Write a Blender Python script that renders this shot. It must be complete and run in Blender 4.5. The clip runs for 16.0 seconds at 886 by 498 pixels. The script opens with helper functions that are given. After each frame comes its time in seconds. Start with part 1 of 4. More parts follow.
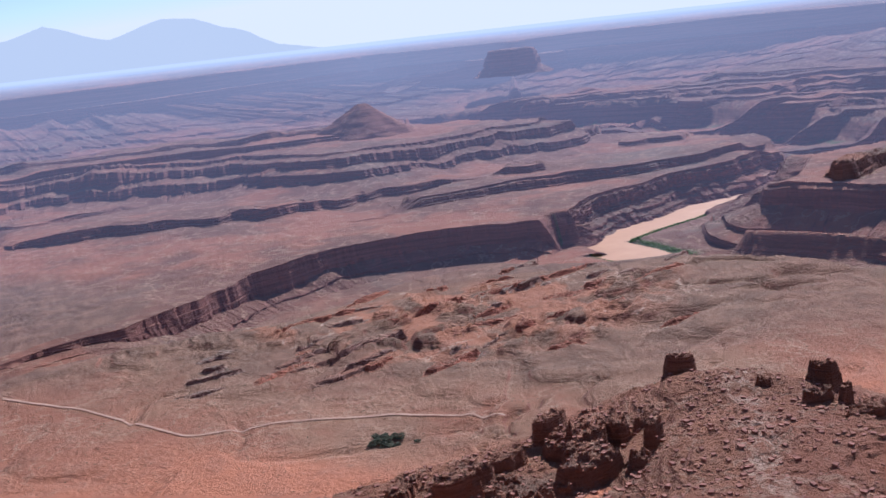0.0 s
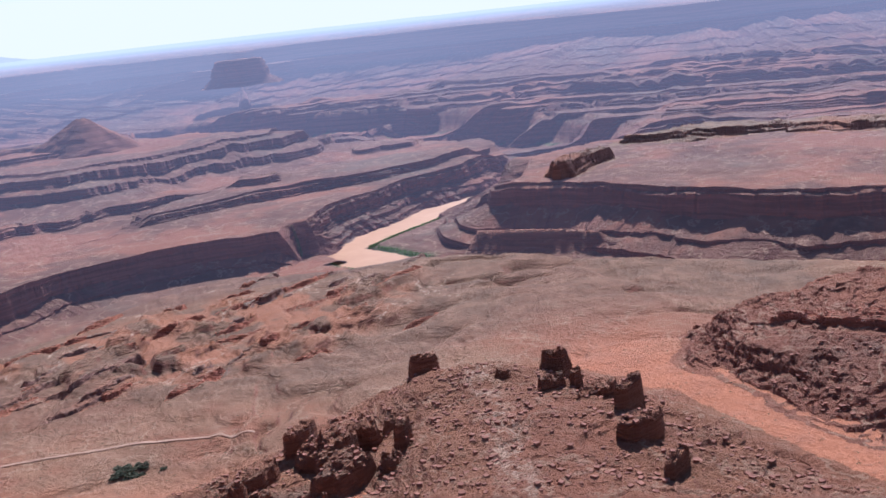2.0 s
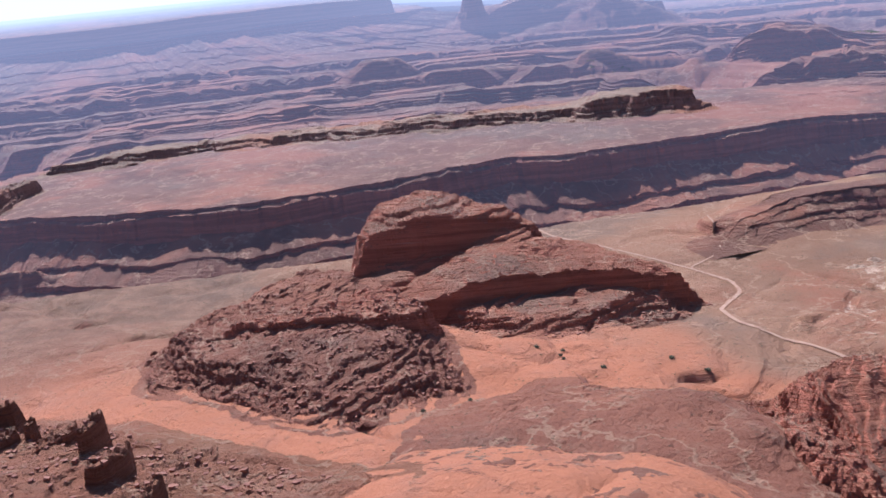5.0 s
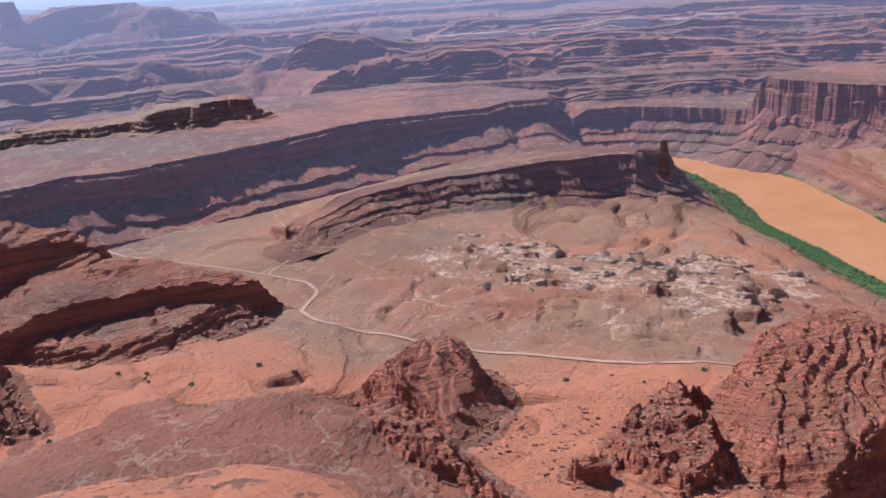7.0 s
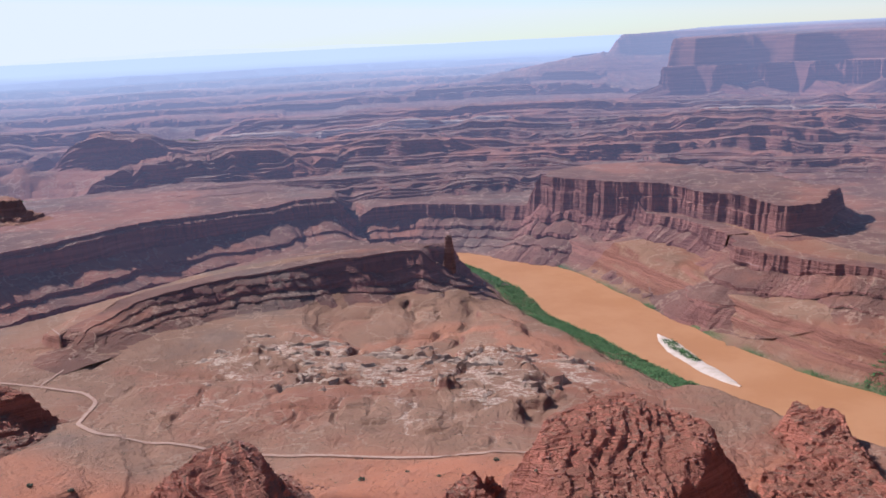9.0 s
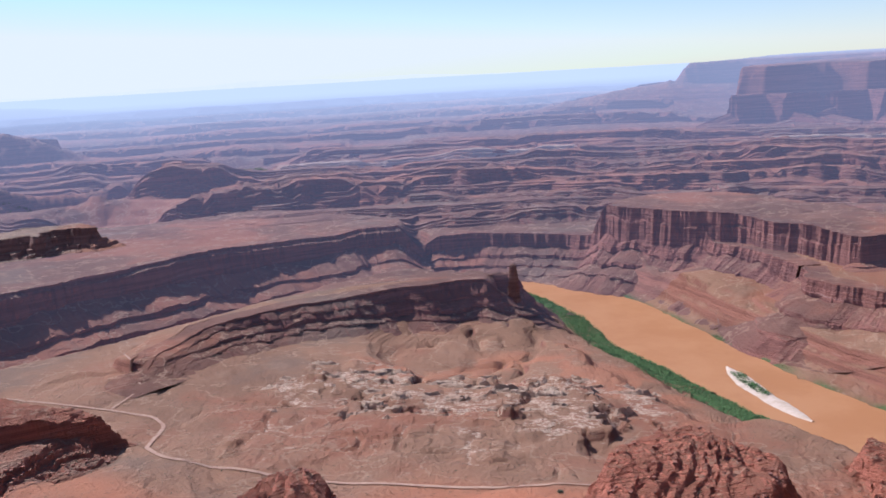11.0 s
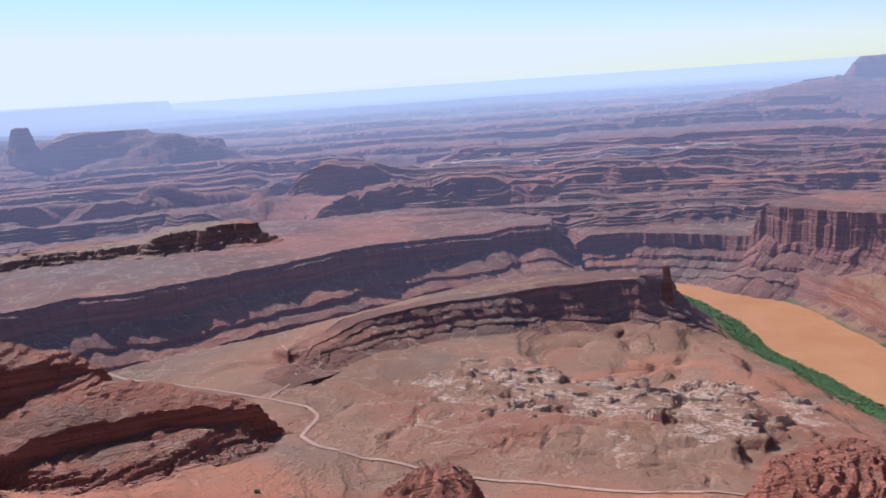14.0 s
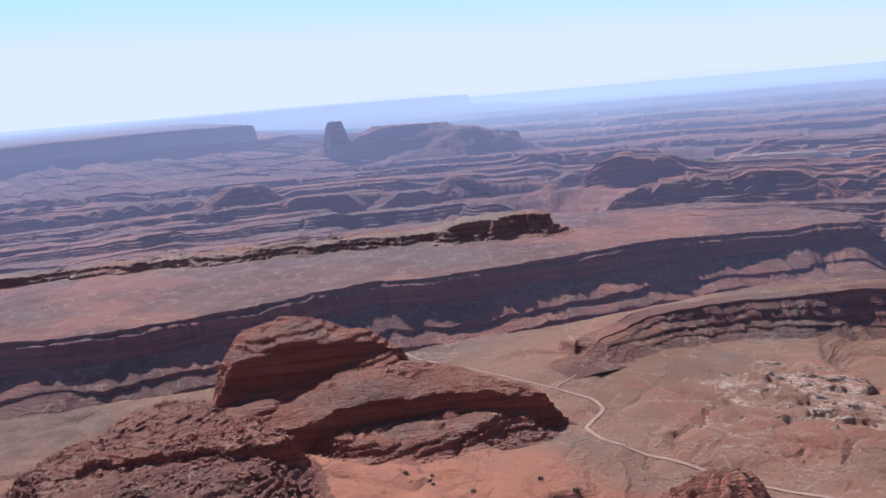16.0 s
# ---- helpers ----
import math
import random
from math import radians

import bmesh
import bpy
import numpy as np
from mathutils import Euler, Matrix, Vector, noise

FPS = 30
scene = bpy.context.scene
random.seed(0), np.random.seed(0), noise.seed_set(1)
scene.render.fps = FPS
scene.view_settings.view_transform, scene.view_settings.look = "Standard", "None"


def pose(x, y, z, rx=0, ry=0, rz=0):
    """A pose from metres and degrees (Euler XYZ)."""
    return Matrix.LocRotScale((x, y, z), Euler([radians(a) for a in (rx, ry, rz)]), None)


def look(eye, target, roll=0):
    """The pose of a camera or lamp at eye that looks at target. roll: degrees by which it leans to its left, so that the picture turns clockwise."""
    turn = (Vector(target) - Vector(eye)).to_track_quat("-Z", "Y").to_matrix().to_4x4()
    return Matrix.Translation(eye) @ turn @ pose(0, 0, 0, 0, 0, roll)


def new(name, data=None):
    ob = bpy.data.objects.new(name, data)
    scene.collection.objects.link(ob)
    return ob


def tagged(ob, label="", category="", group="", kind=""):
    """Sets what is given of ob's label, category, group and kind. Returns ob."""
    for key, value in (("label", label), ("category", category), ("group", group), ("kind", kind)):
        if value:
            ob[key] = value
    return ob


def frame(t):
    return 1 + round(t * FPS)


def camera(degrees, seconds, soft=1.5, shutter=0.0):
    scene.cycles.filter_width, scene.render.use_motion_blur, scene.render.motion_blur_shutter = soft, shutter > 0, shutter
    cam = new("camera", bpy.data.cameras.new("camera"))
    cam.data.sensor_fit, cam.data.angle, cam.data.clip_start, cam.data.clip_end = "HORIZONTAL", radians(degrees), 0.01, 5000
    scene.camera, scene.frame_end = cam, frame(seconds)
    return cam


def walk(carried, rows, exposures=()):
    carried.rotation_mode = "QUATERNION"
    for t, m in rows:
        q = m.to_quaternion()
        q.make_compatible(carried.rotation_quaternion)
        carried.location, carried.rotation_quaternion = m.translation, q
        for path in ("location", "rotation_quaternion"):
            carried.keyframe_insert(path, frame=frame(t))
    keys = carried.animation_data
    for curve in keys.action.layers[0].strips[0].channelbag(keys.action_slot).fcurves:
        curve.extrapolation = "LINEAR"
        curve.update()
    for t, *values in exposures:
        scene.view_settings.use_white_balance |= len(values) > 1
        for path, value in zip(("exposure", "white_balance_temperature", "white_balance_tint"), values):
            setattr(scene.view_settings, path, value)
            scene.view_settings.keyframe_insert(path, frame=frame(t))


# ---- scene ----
cam = camera(48.51, 16.0, soft=1.6)
EYE = 400.0
ROWS = [
    (0.0, 77.65, 6.16, -1.35), (0.5, 77.56, 6.12, -2.87), (1.0, 77.32, 6.15, -6.37), (1.5, 77.01, 6.17, -10.70),
    (2.0, 76.54, 6.15, -16.88), (2.5, 76.05, 5.87, -25.10), (3.0, 75.61, 5.48, -32.37), (3.2, 75.46, 5.31, -34.35),
    (5.3, 74.24, 5.42, -52.77), (5.5, 74.06, 5.23, -55.26), (6.0, 73.64, 4.90, -60.76), (6.5, 73.34, 4.65, -65.86),
    (7.0, 72.92, 4.19, -74.43), (7.5, 72.49, 3.07, -85.17), (8.0, 72.41, 2.81, -87.17), (8.5, 72.72, 2.88, -86.90),
    (9.0, 77.85, 2.81, -86.69), (9.2, 78.58, 2.74, -86.87), (11.3, 79.87, 3.29, -81.80), (11.5, 79.94, 3.37, -80.92),
    (12.0, 79.99, 3.60, -77.96), (12.5, 80.05, 3.75, -77.09), (13.0, 80.03, 3.80, -76.88), (13.5, 80.12, 3.86, -76.67),
    (14.0, 80.16, 3.88, -74.17), (14.5, 80.35, 4.25, -68.50), (15.0, 80.51, 4.62, -63.54), (15.5, 80.83, 4.90, -58.76),
    (16.0, 80.99, 4.91, -57.27),
]
walk(cam, [(t, pose(0, 0, EYE, rx, ry, rz)) for t, rx, ry, rz in ROWS], [(t, stops, warm, 14) for t, stops, warm in ((0.0, 0.5, 5250), (1.5, 0.62, 5350), (3.0, 0.84, 5350), (5.5, 0.9, 5400), (6.5, 0.8, 5450), (8.0, 0.64, 5450), (9.0, 0.57, 5350), (12.5, 0.58, 5350), (16.0, 0.5, 5250))])

# ---- sky and sun ----
SUN_AZIMUTH, SUN_HEIGHT = 28.0, 42.0   # clockwise from +y, above the horizon
world = bpy.data.worlds.new("sky")
scene.world = world
world.use_nodes = True
wn = world.node_tree.nodes
sky = wn.new("ShaderNodeTexSky")
sky.sky_type, sky.sun_disc = "NISHITA", False
sky.sun_elevation, sky.sun_rotation = radians(SUN_HEIGHT), radians(SUN_AZIMUTH)
sky.altitude, sky.air_density, sky.dust_density, sky.ozone_density = 1800, 1.0, 0.3, 1.0
tint = wn.new("ShaderNodeMix")   # dry, slightly violet desert air
tint.data_type, tint.blend_type = "RGBA", "MULTIPLY"
tint.inputs[0].default_value, tint.inputs[7].default_value = 1.0, (1.0, 0.95, 0.97, 1)
even_sky = wn.new("ShaderNodeMix")   # thin haze evens the sky out towards the horizon
even_sky.data_type, even_sky.blend_type = "RGBA", "DARKEN"
even_sky.inputs[0].default_value, even_sky.inputs[7].default_value = 1.0, (7.4, 7.4, 9.6, 1)
world.node_tree.links.new(sky.outputs[0], tint.inputs[6])
world.node_tree.links.new(tint.outputs[2], even_sky.inputs[6])
world.node_tree.links.new(even_sky.outputs[2], wn["Background"].inputs[0])
wn["Background"].inputs[1].default_value = 0.08
lamp = bpy.data.lights.new("sun", "SUN")
lamp.energy, lamp.angle, lamp.color = 4.3, radians(0.5), (1.0, 0.96, 0.91)
sun = new("sun", lamp)
_a, _e = radians(SUN_AZIMUTH), radians(SUN_HEIGHT)
sun.matrix_world = look((800 * math.sin(_a), 800 * math.cos(_a), 1500), (800 * math.sin(_a) - math.sin(_a) * math.cos(_e), 800 * math.cos(_a) - math.cos(_a) * math.cos(_e), 1500 - math.sin(_e)))


# ---- numeric noise and plan tools ----
def lattice(ix, iy, seed):
    h = (ix * 374761393 + iy * 668265263 + seed * 1274126177) & 0xFFFFFFFF
    h = ((h ^ (h >> 13)) * 1274126177) & 0xFFFFFFFF
    h = (h ^ (h >> 16)) & 0xFFFFFFFF
    return h / 4294967295.0 * 2 - 1


def vnoise(x, y, seed=0):
    """Smooth value noise in -1..1 with a unit cell."""
    fx, fy = np.floor(x), np.floor(y)
    ix, iy = fx.astype(np.int64), fy.astype(np.int64)
    u, v = x - fx, y - fy
    u, v = u * u * u * (u * (u * 6 - 15) + 10), v * v * v * (v * (v * 6 - 15) + 10)
    a, b = lattice(ix, iy, seed), lattice(ix + 1, iy, seed)
    c, d = lattice(ix, iy + 1, seed), lattice(ix + 1, iy + 1, seed)
    return (a + (b - a) * u) * (1 - v) + (c + (d - c) * u) * v


def fbm(x, y, size, octaves=4, seed=0, gain=0.5):
    """Fractal noise; size is its largest cell in metres."""
    out, amp, total = 0.0, 1.0, 0.0
    for k in range(octaves):
        c, s = math.cos(0.7 * k), math.sin(0.7 * k)
        out = out + amp * vnoise((x * c - y * s) / size + 17.3 * k, (x * s + y * c) / size - 9.1 * k, seed + k)
        total += amp
        amp *= gain
        size *= 0.48
    return out / total


def ridged(x, y, size, octaves=4, seed=0):
    out, amp, total = 0.0, 1.0, 0.0
    for k in range(octaves):
        out = out + amp * (1 - 2 * np.abs(vnoise(x / size + 5.7 * k, y / size + 3.1 * k, seed + k)))
        total += amp
        amp *= 0.5
        size *= 0.45
    return out / total


def smooth(e0, e1, v):
    t = np.clip((v - e0) / (e1 - e0), 0, 1)
    return t * t * (3 - 2 * t)


def inside(poly, x, y):
    """Signed distance to a closed outline in metres, positive inside."""
    best = np.full(np.shape(x), 1e12)
    sign = np.zeros(np.shape(x), bool)
    n = len(poly)
    for i in range(n):
        (ax, ay), (bx, by) = poly[i], poly[(i + 1) % n]
        ex, ey = bx - ax, by - ay
        t = np.clip(((x - ax) * ex + (y - ay) * ey) / (ex * ex + ey * ey), 0, 1)
        best = np.minimum(best, (x - ax - t * ex) ** 2 + (y - ay - t * ey) ** 2)
        cross = ((ay > y) != (by > y)) & (x < (bx - ax) * (y - ay) / ((by - ay) or 1e-9) + ax)
        sign ^= cross
    d = np.sqrt(best)
    return np.where(sign, d, -d)


def along(line, x, y):
    """Distance to an open line, and the value (third number of its points) at the nearest place."""
    best, value = np.full(np.shape(x), 1e12), np.zeros(np.shape(x))
    for (ax, ay, av), (bx, by, bv) in zip(line, line[1:]):
        ex, ey = bx - ax, by - ay
        t = np.clip(((x - ax) * ex + (y - ay) * ey) / (ex * ex + ey * ey), 0, 1)
        d = (x - ax - t * ex) ** 2 + (y - ay - t * ey) ** 2
        near = d < best
        best, value = np.where(near, d, best), np.where(near, av + t * (bv - av), value)
    return np.sqrt(best), value


def level(spots, x, y, power=2.0, size=120.0):
    """Ground level blended from spot heights."""
    top = bottom = 0.0
    for sx, sy, sz in spots:
        w = 1.0 / (((x - sx) ** 2 + (y - sy) ** 2) + size * size) ** power
        top, bottom = top + w * sz, bottom + w
    return top / bottom


def terraces(z, step, hard=0.6, amount=0.8):
    """Beds of rock: flat ledges and steep risers of one height."""
    t = z / step
    f = np.floor(t)
    return z + amount * ((f + smooth(hard, 1.0, t - f)) * step - z)


# ---- the plan, in metres: x to the right and y ahead of the first view, the river at z = 0 ----
RIVER = [(760, -560, 62), (945, -370, 58), (1080, -275, 52), (1180, -222, 52), (1290, -175, 55), (1400, -125, 60), (1560, -72, 52),
         (1700, -5, 50), (1810, 70, 48), (1850, 190, 48), (1845, 360, 48), (1700, 500, 45), (1450, 660, 45), (1200, 850, 45), (890, 1070, 45),
         (590, 1320, 45), (360, 1540, 38), (270, 1740, 40), (350, 1820, 44), (480, 1930, 48), (680, 2030, 50), (900, 2160, 50),
         (1010, 2360, 60), (900, 2700, 60), (730, 3150, 60), (300, 3600, 60)]
FAR_RIVER = [(2250, 1700, 40), (2480, 1480, 45), (2640, 1330, 45), (3000, 1290, 45)]
FLATS = ([(836, 2258, 26), (930, 2135, 26), (997, 2032, 26), (1071, 1978, 26)], [(2192, 1178, 30), (2290, 1134, 30)], [(3460, 1174, 45), (3457, 1064, 45), (3840, 1276, 45)])   # green river flats far out in the basin
SPOTS = [(0, 260, 150), (0, 450, 125), (-250, 600, 62), (-500, 800, 60), (-700, 1200, 62), (-100, 800, 58), (150, 1000, 62), (100, 1250, 60),
         (330, 900, 80), (450, 600, 100), (600, 450, 88), (640, 900, 62), (900, 900, 55), (850, 520, 62), (700, 300, 66), (800, 150, 56),
         (1000, 400, 55), (1150, 500, 58), (1000, 100, 50), (1250, 100, 30), (650, 0, 70), (500, 100, 90), (560, -180, 60), (760, -250, 40),
         (900, -180, 38), (1500, 300, 60), (350, 250, 150), (300, -150, 140)]
# plateaus: outline, top, width of cliff, width of talus, share of the height that is talus
TABLE = [(575, 1650), (650, 1590), (735, 1500), (850, 1285), (925, 1195), (1090, 1085), (1275, 1025), (1400, 900), (1560, 770), (1740, 640), (1900, 430),
         (1942, 300), (2050, 330), (2300, 700), (2000, 1200), (1600, 1500), (1200, 1850), (900, 1980), (700, 1900)]
OUTER = [(1935, 310), (1962, 192), (1915, 18), (1850, -75), (1752, -195), (1630, -290), (1480, -335), (1390, -325), (1290, -400), (1232, -472), (1120, -600),
         (1000, -900), (2500, -1800), (3800, -1500), (3800, 900), (2600, 900), (2100, 420), (2000, 340)]
FLUTED = [(1870, -40), (1756, -164), (1690, -285), (1560, -365), (1455, -408), (1470, -465), (1620, -540), (1800, -500), (1990, -330), (2020, -180), (1940, -60)]
SHELF = [(-2600, 700), (-900, 900), (-430, 1270), (-315, 1510), (-180, 1660), (-40, 1710), (150, 1715), (225, 1690), (262, 1640), (230, 1760),
         (300, 1880), (440, 2010), (640, 2120), (800, 2250), (820, 2500), (560, 2900), (-300, 4200), (-4000, 4200)]
SHELF_TOP = [(-180, 1900), (30, 2000), (280, 2100), (440, 2095), (600, 2165), (780, 2300), (560, 2380), (250, 2300), (0, 2150)]
CHAIN = [(-1500, 2450), (-1160, 2590), (-1025, 2640), (-806, 2680), (-500, 2720), (-274, 2500), (-120, 2560), (95, 2640), (289, 2720), (330, 2900),
         (100, 3100), (-500, 3350), (-1300, 3200)]
RIDGE = [(1040, 485), (1062, 528), (1130, 520), (1219, 497), (1311, 394), (1380, 279), (1435, 170), (1443, 85), (1490, 100), (1640, 190), (1560, 330), (1420, 480), (1250, 590), (1120, 600)]
# ledges of the basin: first and last bearing, distance, wander, height, length of the back slope
LEDGES = [(62, 120, 2450, 120, 34, 900), (70, 120, 2200, 80, 18, 500), (66, 120, 2750, 120, 16, 600), (72, 120, 3250, 90, 26, 900),
          (75, 120, 3700, 150, 18, 900), (80, 120, 4300, 150, 25, 1500), (84, 120, 5200, 200, 22, 1500), (24, 62, 2150, 90, 18, 500),
          (28, 64, 2520, 120, 30, 700), (8, 60, 2900, 150, 26, 800), (0, 64, 3300, 160, 22, 900), (15, 72, 3800, 200, 26, 1100),
          (30, 78, 4400, 250, 25, 1500), (-32, 40, 3500, 150, 18, 800), (-32, 12, 3050, 120, 18, 600), (56, 71, 2780, 60, 50, 500)]
_pick = random.Random(5)
for _k in range(20):   # many smaller ones between
    _a, _span = _pick.uniform(-32, 96), _pick.uniform(14, 34)
    LEDGES.append((_a, _a + _span, _pick.uniform(2050, 4300), _pick.uniform(50, 160), _pick.uniform(8, 17), _pick.uniform(250, 600)))
for _k in range(13):   # the stepped country to the right
    _a = _pick.uniform(57, 80)
    LEDGES.append((_a, _a + _pick.uniform(38, 58), 2080 + 165 * _k + _pick.uniform(-40, 40), _pick.uniform(40, 90), _pick.uniform(15, 30), _pick.uniform(180, 320)))
LEDGES += [(50, 97, 5100, 160, 26, 800), (50, 97, 5900, 200, 30, 1200), (51, 97, 7000, 260, 34, 1500), (52, 97, 8600, 300, 40, 2200), (50, 97, 10800, 400, 48, 3000)]
for _k in range(9):   # and in the middle
    _a = _pick.uniform(5, 30)
    LEDGES.append((_a, _a + _pick.uniform(30, 50), 2250 + 200 * _k + _pick.uniform(-50, 50), _pick.uniform(60, 120), _pick.uniform(10, 20), _pick.uniform(200, 380)))


def ledge_line(k, az):
    """Distance and height of ledge k at a bearing in degrees."""
    a0, a1, r0, wander, tall, back = LEDGES[k]
    dist = r0 + wander * ((0.9 * fbm(az, 0 * az + 3.7 * k, 8.0, 6, 200 + k, 0.5) + 0.4 * ridged(az, 0 * az + 2.9 * k, 1.9, 3, 280 + k)))
    up = tall * smooth(a0, a0 + 1.4, az) * smooth(a1, a1 - 1.4, az) * np.clip(1.0 + 0.5 * fbm(az, 0 * az + 1.3 * k, 5.0, 4, 240 + k), 0.45, 1.4)
    return dist, up, back


BEARINGS = np.arange(-62, 132, 0.02)
LEDGE_TABLE = []


def set_back(r):
    """How far the open ground keeps behind a rim, which a cliff's own mesh crowns."""
    return 9 + r * r / 240000.0


def bed_profile(d, cliff, talus, share):
    """0 outside to 1 on top: a talus apron, then a cliff."""
    return share * smooth(-talus, 0, d) * np.clip((d + talus) / talus, 0, 1) + (1 - share) * smooth(0, cliff, d)


def raise_to(h, x, y, r, poly, top, rough=2.5, seed=0):
    d = inside(poly, x, y) - set_back(r)
    return np.maximum(h, np.where(d > 0, h + (top + rough * fbm(x, y, 160, 3, seed + 9) - h) * smooth(0, 10, d), h))


def height(x, y):
    """The ground, worked out in small batches."""
    fx, fy = np.ravel(x), np.ravel(y)
    return np.concatenate([terrain(fx[i:i + 16384], fy[i:i + 16384]) for i in range(0, fx.size, 16384)]).reshape(np.shape(x))


def terrain(x, y):
    """The ground in metres over the river, before the far country is drawn in."""
    r = np.hypot(x, y)
    h = level(SPOTS, x, y)
    far = smooth(1700, 3200, r)
    h = h * (1 - far) + far * (74 + 14 * fbm(x, y, 900, 3, 40))
    # gullied soft ground
    gully = ridged(x + 30 * fbm(x, y, 120, 2, 50), y + 30 * fbm(x, y, 120, 2, 51), 95, 2, 3)
    rill = ridged(x + 12 * fbm(x, y, 50, 2, 52), y + 12 * fbm(x, y, 50, 2, 53), 34, 3, 54)
    h = h + 4.0 * fbm(x, y, 140, 4, 2) - (8.0 * np.clip(gully, 0, 1) ** 2 + 4.0 * np.clip(rill, 0, 1) ** 1.5 * smooth(0.1, -0.35, fbm(x, y, 400, 3, 49))) * smooth(300, 600, r) * smooth(4200, 2200, r)
    mound = np.abs(fbm(x, y, 38, 1, 55))
    h = h + 13 * np.minimum(mound, 0.4) * smooth(0, 60, inside(MOUNDS, x, y))
    # ribs of tilted rock on the gullied slope, ledges of pale rock inside the bend
    ribs = ridged(0.3 * (0.82 * x + 0.57 * y), 0.82 * y - 0.57 * x + 14 * fbm(x, y, 110, 3, 56), 46, 3, 57)
    bad = smooth(-20, 60, inside(BADLANDS, x, y) + 40 * fbm(x, y, 120, 3, 58))
    h = h + bad * (9 * np.clip(ribs - 0.15, 0, 1) + 4 * np.clip(fbm(x, y, 30, 3, 59), 0, 1))
    crumbled = smooth(-5, 30, inside(PALE_ROCKS, x, y) + 30 * fbm(x, y, 70, 3, 96))
    h = h + crumbled * terraces(19 * np.abs(fbm(x, y, 85, 4, 95, 0.6)), 2.6, 0.75, 1.0)
    # the river's trench, with a gentle slope inside the bend
    bend = smooth(-30, 40, inside(BEND, x, y))
    for line in (RIVER, FAR_RIVER):
        d, half = along(line, x, y)
        d = d + 5 * fbm(x, y, 60, 3, 71)
        bank = np.clip(d - half, 0, None)
        h = np.minimum(h, -6 + np.clip(bank, 0, 16) * 0.5 + np.clip(bank - 16, 0, 60) * 0.12 + np.clip(bank - 34, 0, None) * (0.9 - 0.66 * bend) + 4 * fbm(x, y, 40, 3, 72) * smooth(16, 60, bank))
    # the shelves of the left country and the side canyon before them
    ds = inside(SHELF, x, y)
    wide = 90 + 190 * smooth(-430, -80, x) + 18 * fbm(x, y, 90, 3, 73)
    h = np.where(ds > -330, np.minimum(h, 62 - 56 * smooth(-560, -280, x) * smooth(wide, wide - 75, -ds)), h)
    dt = inside(TABLE, x, y)
    h = np.where((dt > -150) & (r < 1870), np.minimum(h, 12 + np.clip(-dt - 75, 0, None) * 0.6), h)
    h = raise_to(h, x, y, r, SHELF, 66, 2.5, 11)
    h = raise_to(h, x, y, r, SHELF_TOP, 84, 2.5, 12)
    h = raise_to(h, x, y, r, CHAIN, 138, 10, 13)
    # basin floor broken into ledges
    if not LEDGE_TABLE:
        LEDGE_TABLE.extend(ledge_line(k, BEARINGS) for k in range(len(LEDGES)))
    out = np.flatnonzero(r > 1800)
    if out.size:
        column = np.clip((np.degrees(np.arctan2(x[out], y[out])) + 62) / 0.02, 0, len(BEARINGS) - 1).astype(int)
        ro, add = r[out] - set_back(r[out]), 0.0
        for dist, up, back in LEDGE_TABLE:
            d = ro - dist[column]
            add = add + up[column] * np.clip(d / 8, 0, 1) * np.clip(1 - d / back, 0, 1)
        clear = np.min([along(line, x[out], y[out])[0] for line in FLATS], axis=0)
        h = h.copy()
        h[out] += add * smooth(60, 260, clear) - 10 * smooth(160, 60, clear)
    h = raise_to(h, x, y, r, TABLE, 100, 2.5, 14)
    h = raise_to(h, x, y, r, OUTER, 88 - 13 * smooth(-170, 20, y), 3, 15)
    h = raise_to(h, x, y, r, FLUTED, 136, 5, 62)
    h = raise_to(h, x, y, r, RIDGE, 70 + 26 * smooth(1040, 1460, x) - 0.2 * np.clip(along([(a, b, 0) for a, b in RIDGE[:9]], x, y)[0] - 25, 0, 90), 2, 16)
    h = far_country(x, y, h, r) if r.max() > 3400 else h
    # hard beds stand out on the slopes
    wob = 5 * fbm(x, y, 300, 3, 81)
    t1 = terraces(h + wob, 17.0, 0.6, 0.5) - wob
    t1 = terraces(t1 + wob, 5.0, 0.6, 0.3) - wob
    soft = smooth(8, 16, h)
    h = h + (t1 - h) * soft * (0.35 + 0.65 * smooth(500, 1000, r))
    # the overlook itself and the slope under it
    d = inside(OVERLOOK, x, y)
    brow = 398.4 - np.clip(-d, 0, 3) * 50 - np.clip(-d - 3, 0, None) * 0.62 - 40 * smooth(3, 90, -d)
    return np.where(d > 0, 398.35, np.maximum(h, brow))


OVERLOOK = [(-1.2, 0.6), (0.6, 1.3), (1.4, 0.2), (1.0, -1.6), (300, -900), (900, -5200), (-5200, -5200), (-5200, 900), (-900, 300)]
BEND = [(900, -60), (960, -170), (1060, -230), (1180, -190), (1400, -90), (1560, -30), (1700, 40), (1780, 150), (1700, 250), (1450, 300), (1200, 200), (1000, 100)]
BADLANDS = [(-360, 1330), (-260, 1190), (-150, 1090), (-65, 1000), (130, 1010), (260, 1090), (330, 1290), (170, 1310), (60, 1350), (-130, 1290), (-250, 1350)]
CLAY_SLOPE = [(-900, 1250), (-420, 1080), (-150, 930), (120, 900), (330, 880), (620, 860), (800, 1000), (760, 1330), (520, 1480), (300, 1560), (0, 1480), (-200, 1480), (-420, 1330), (-700, 1700), (-1300, 1900)]
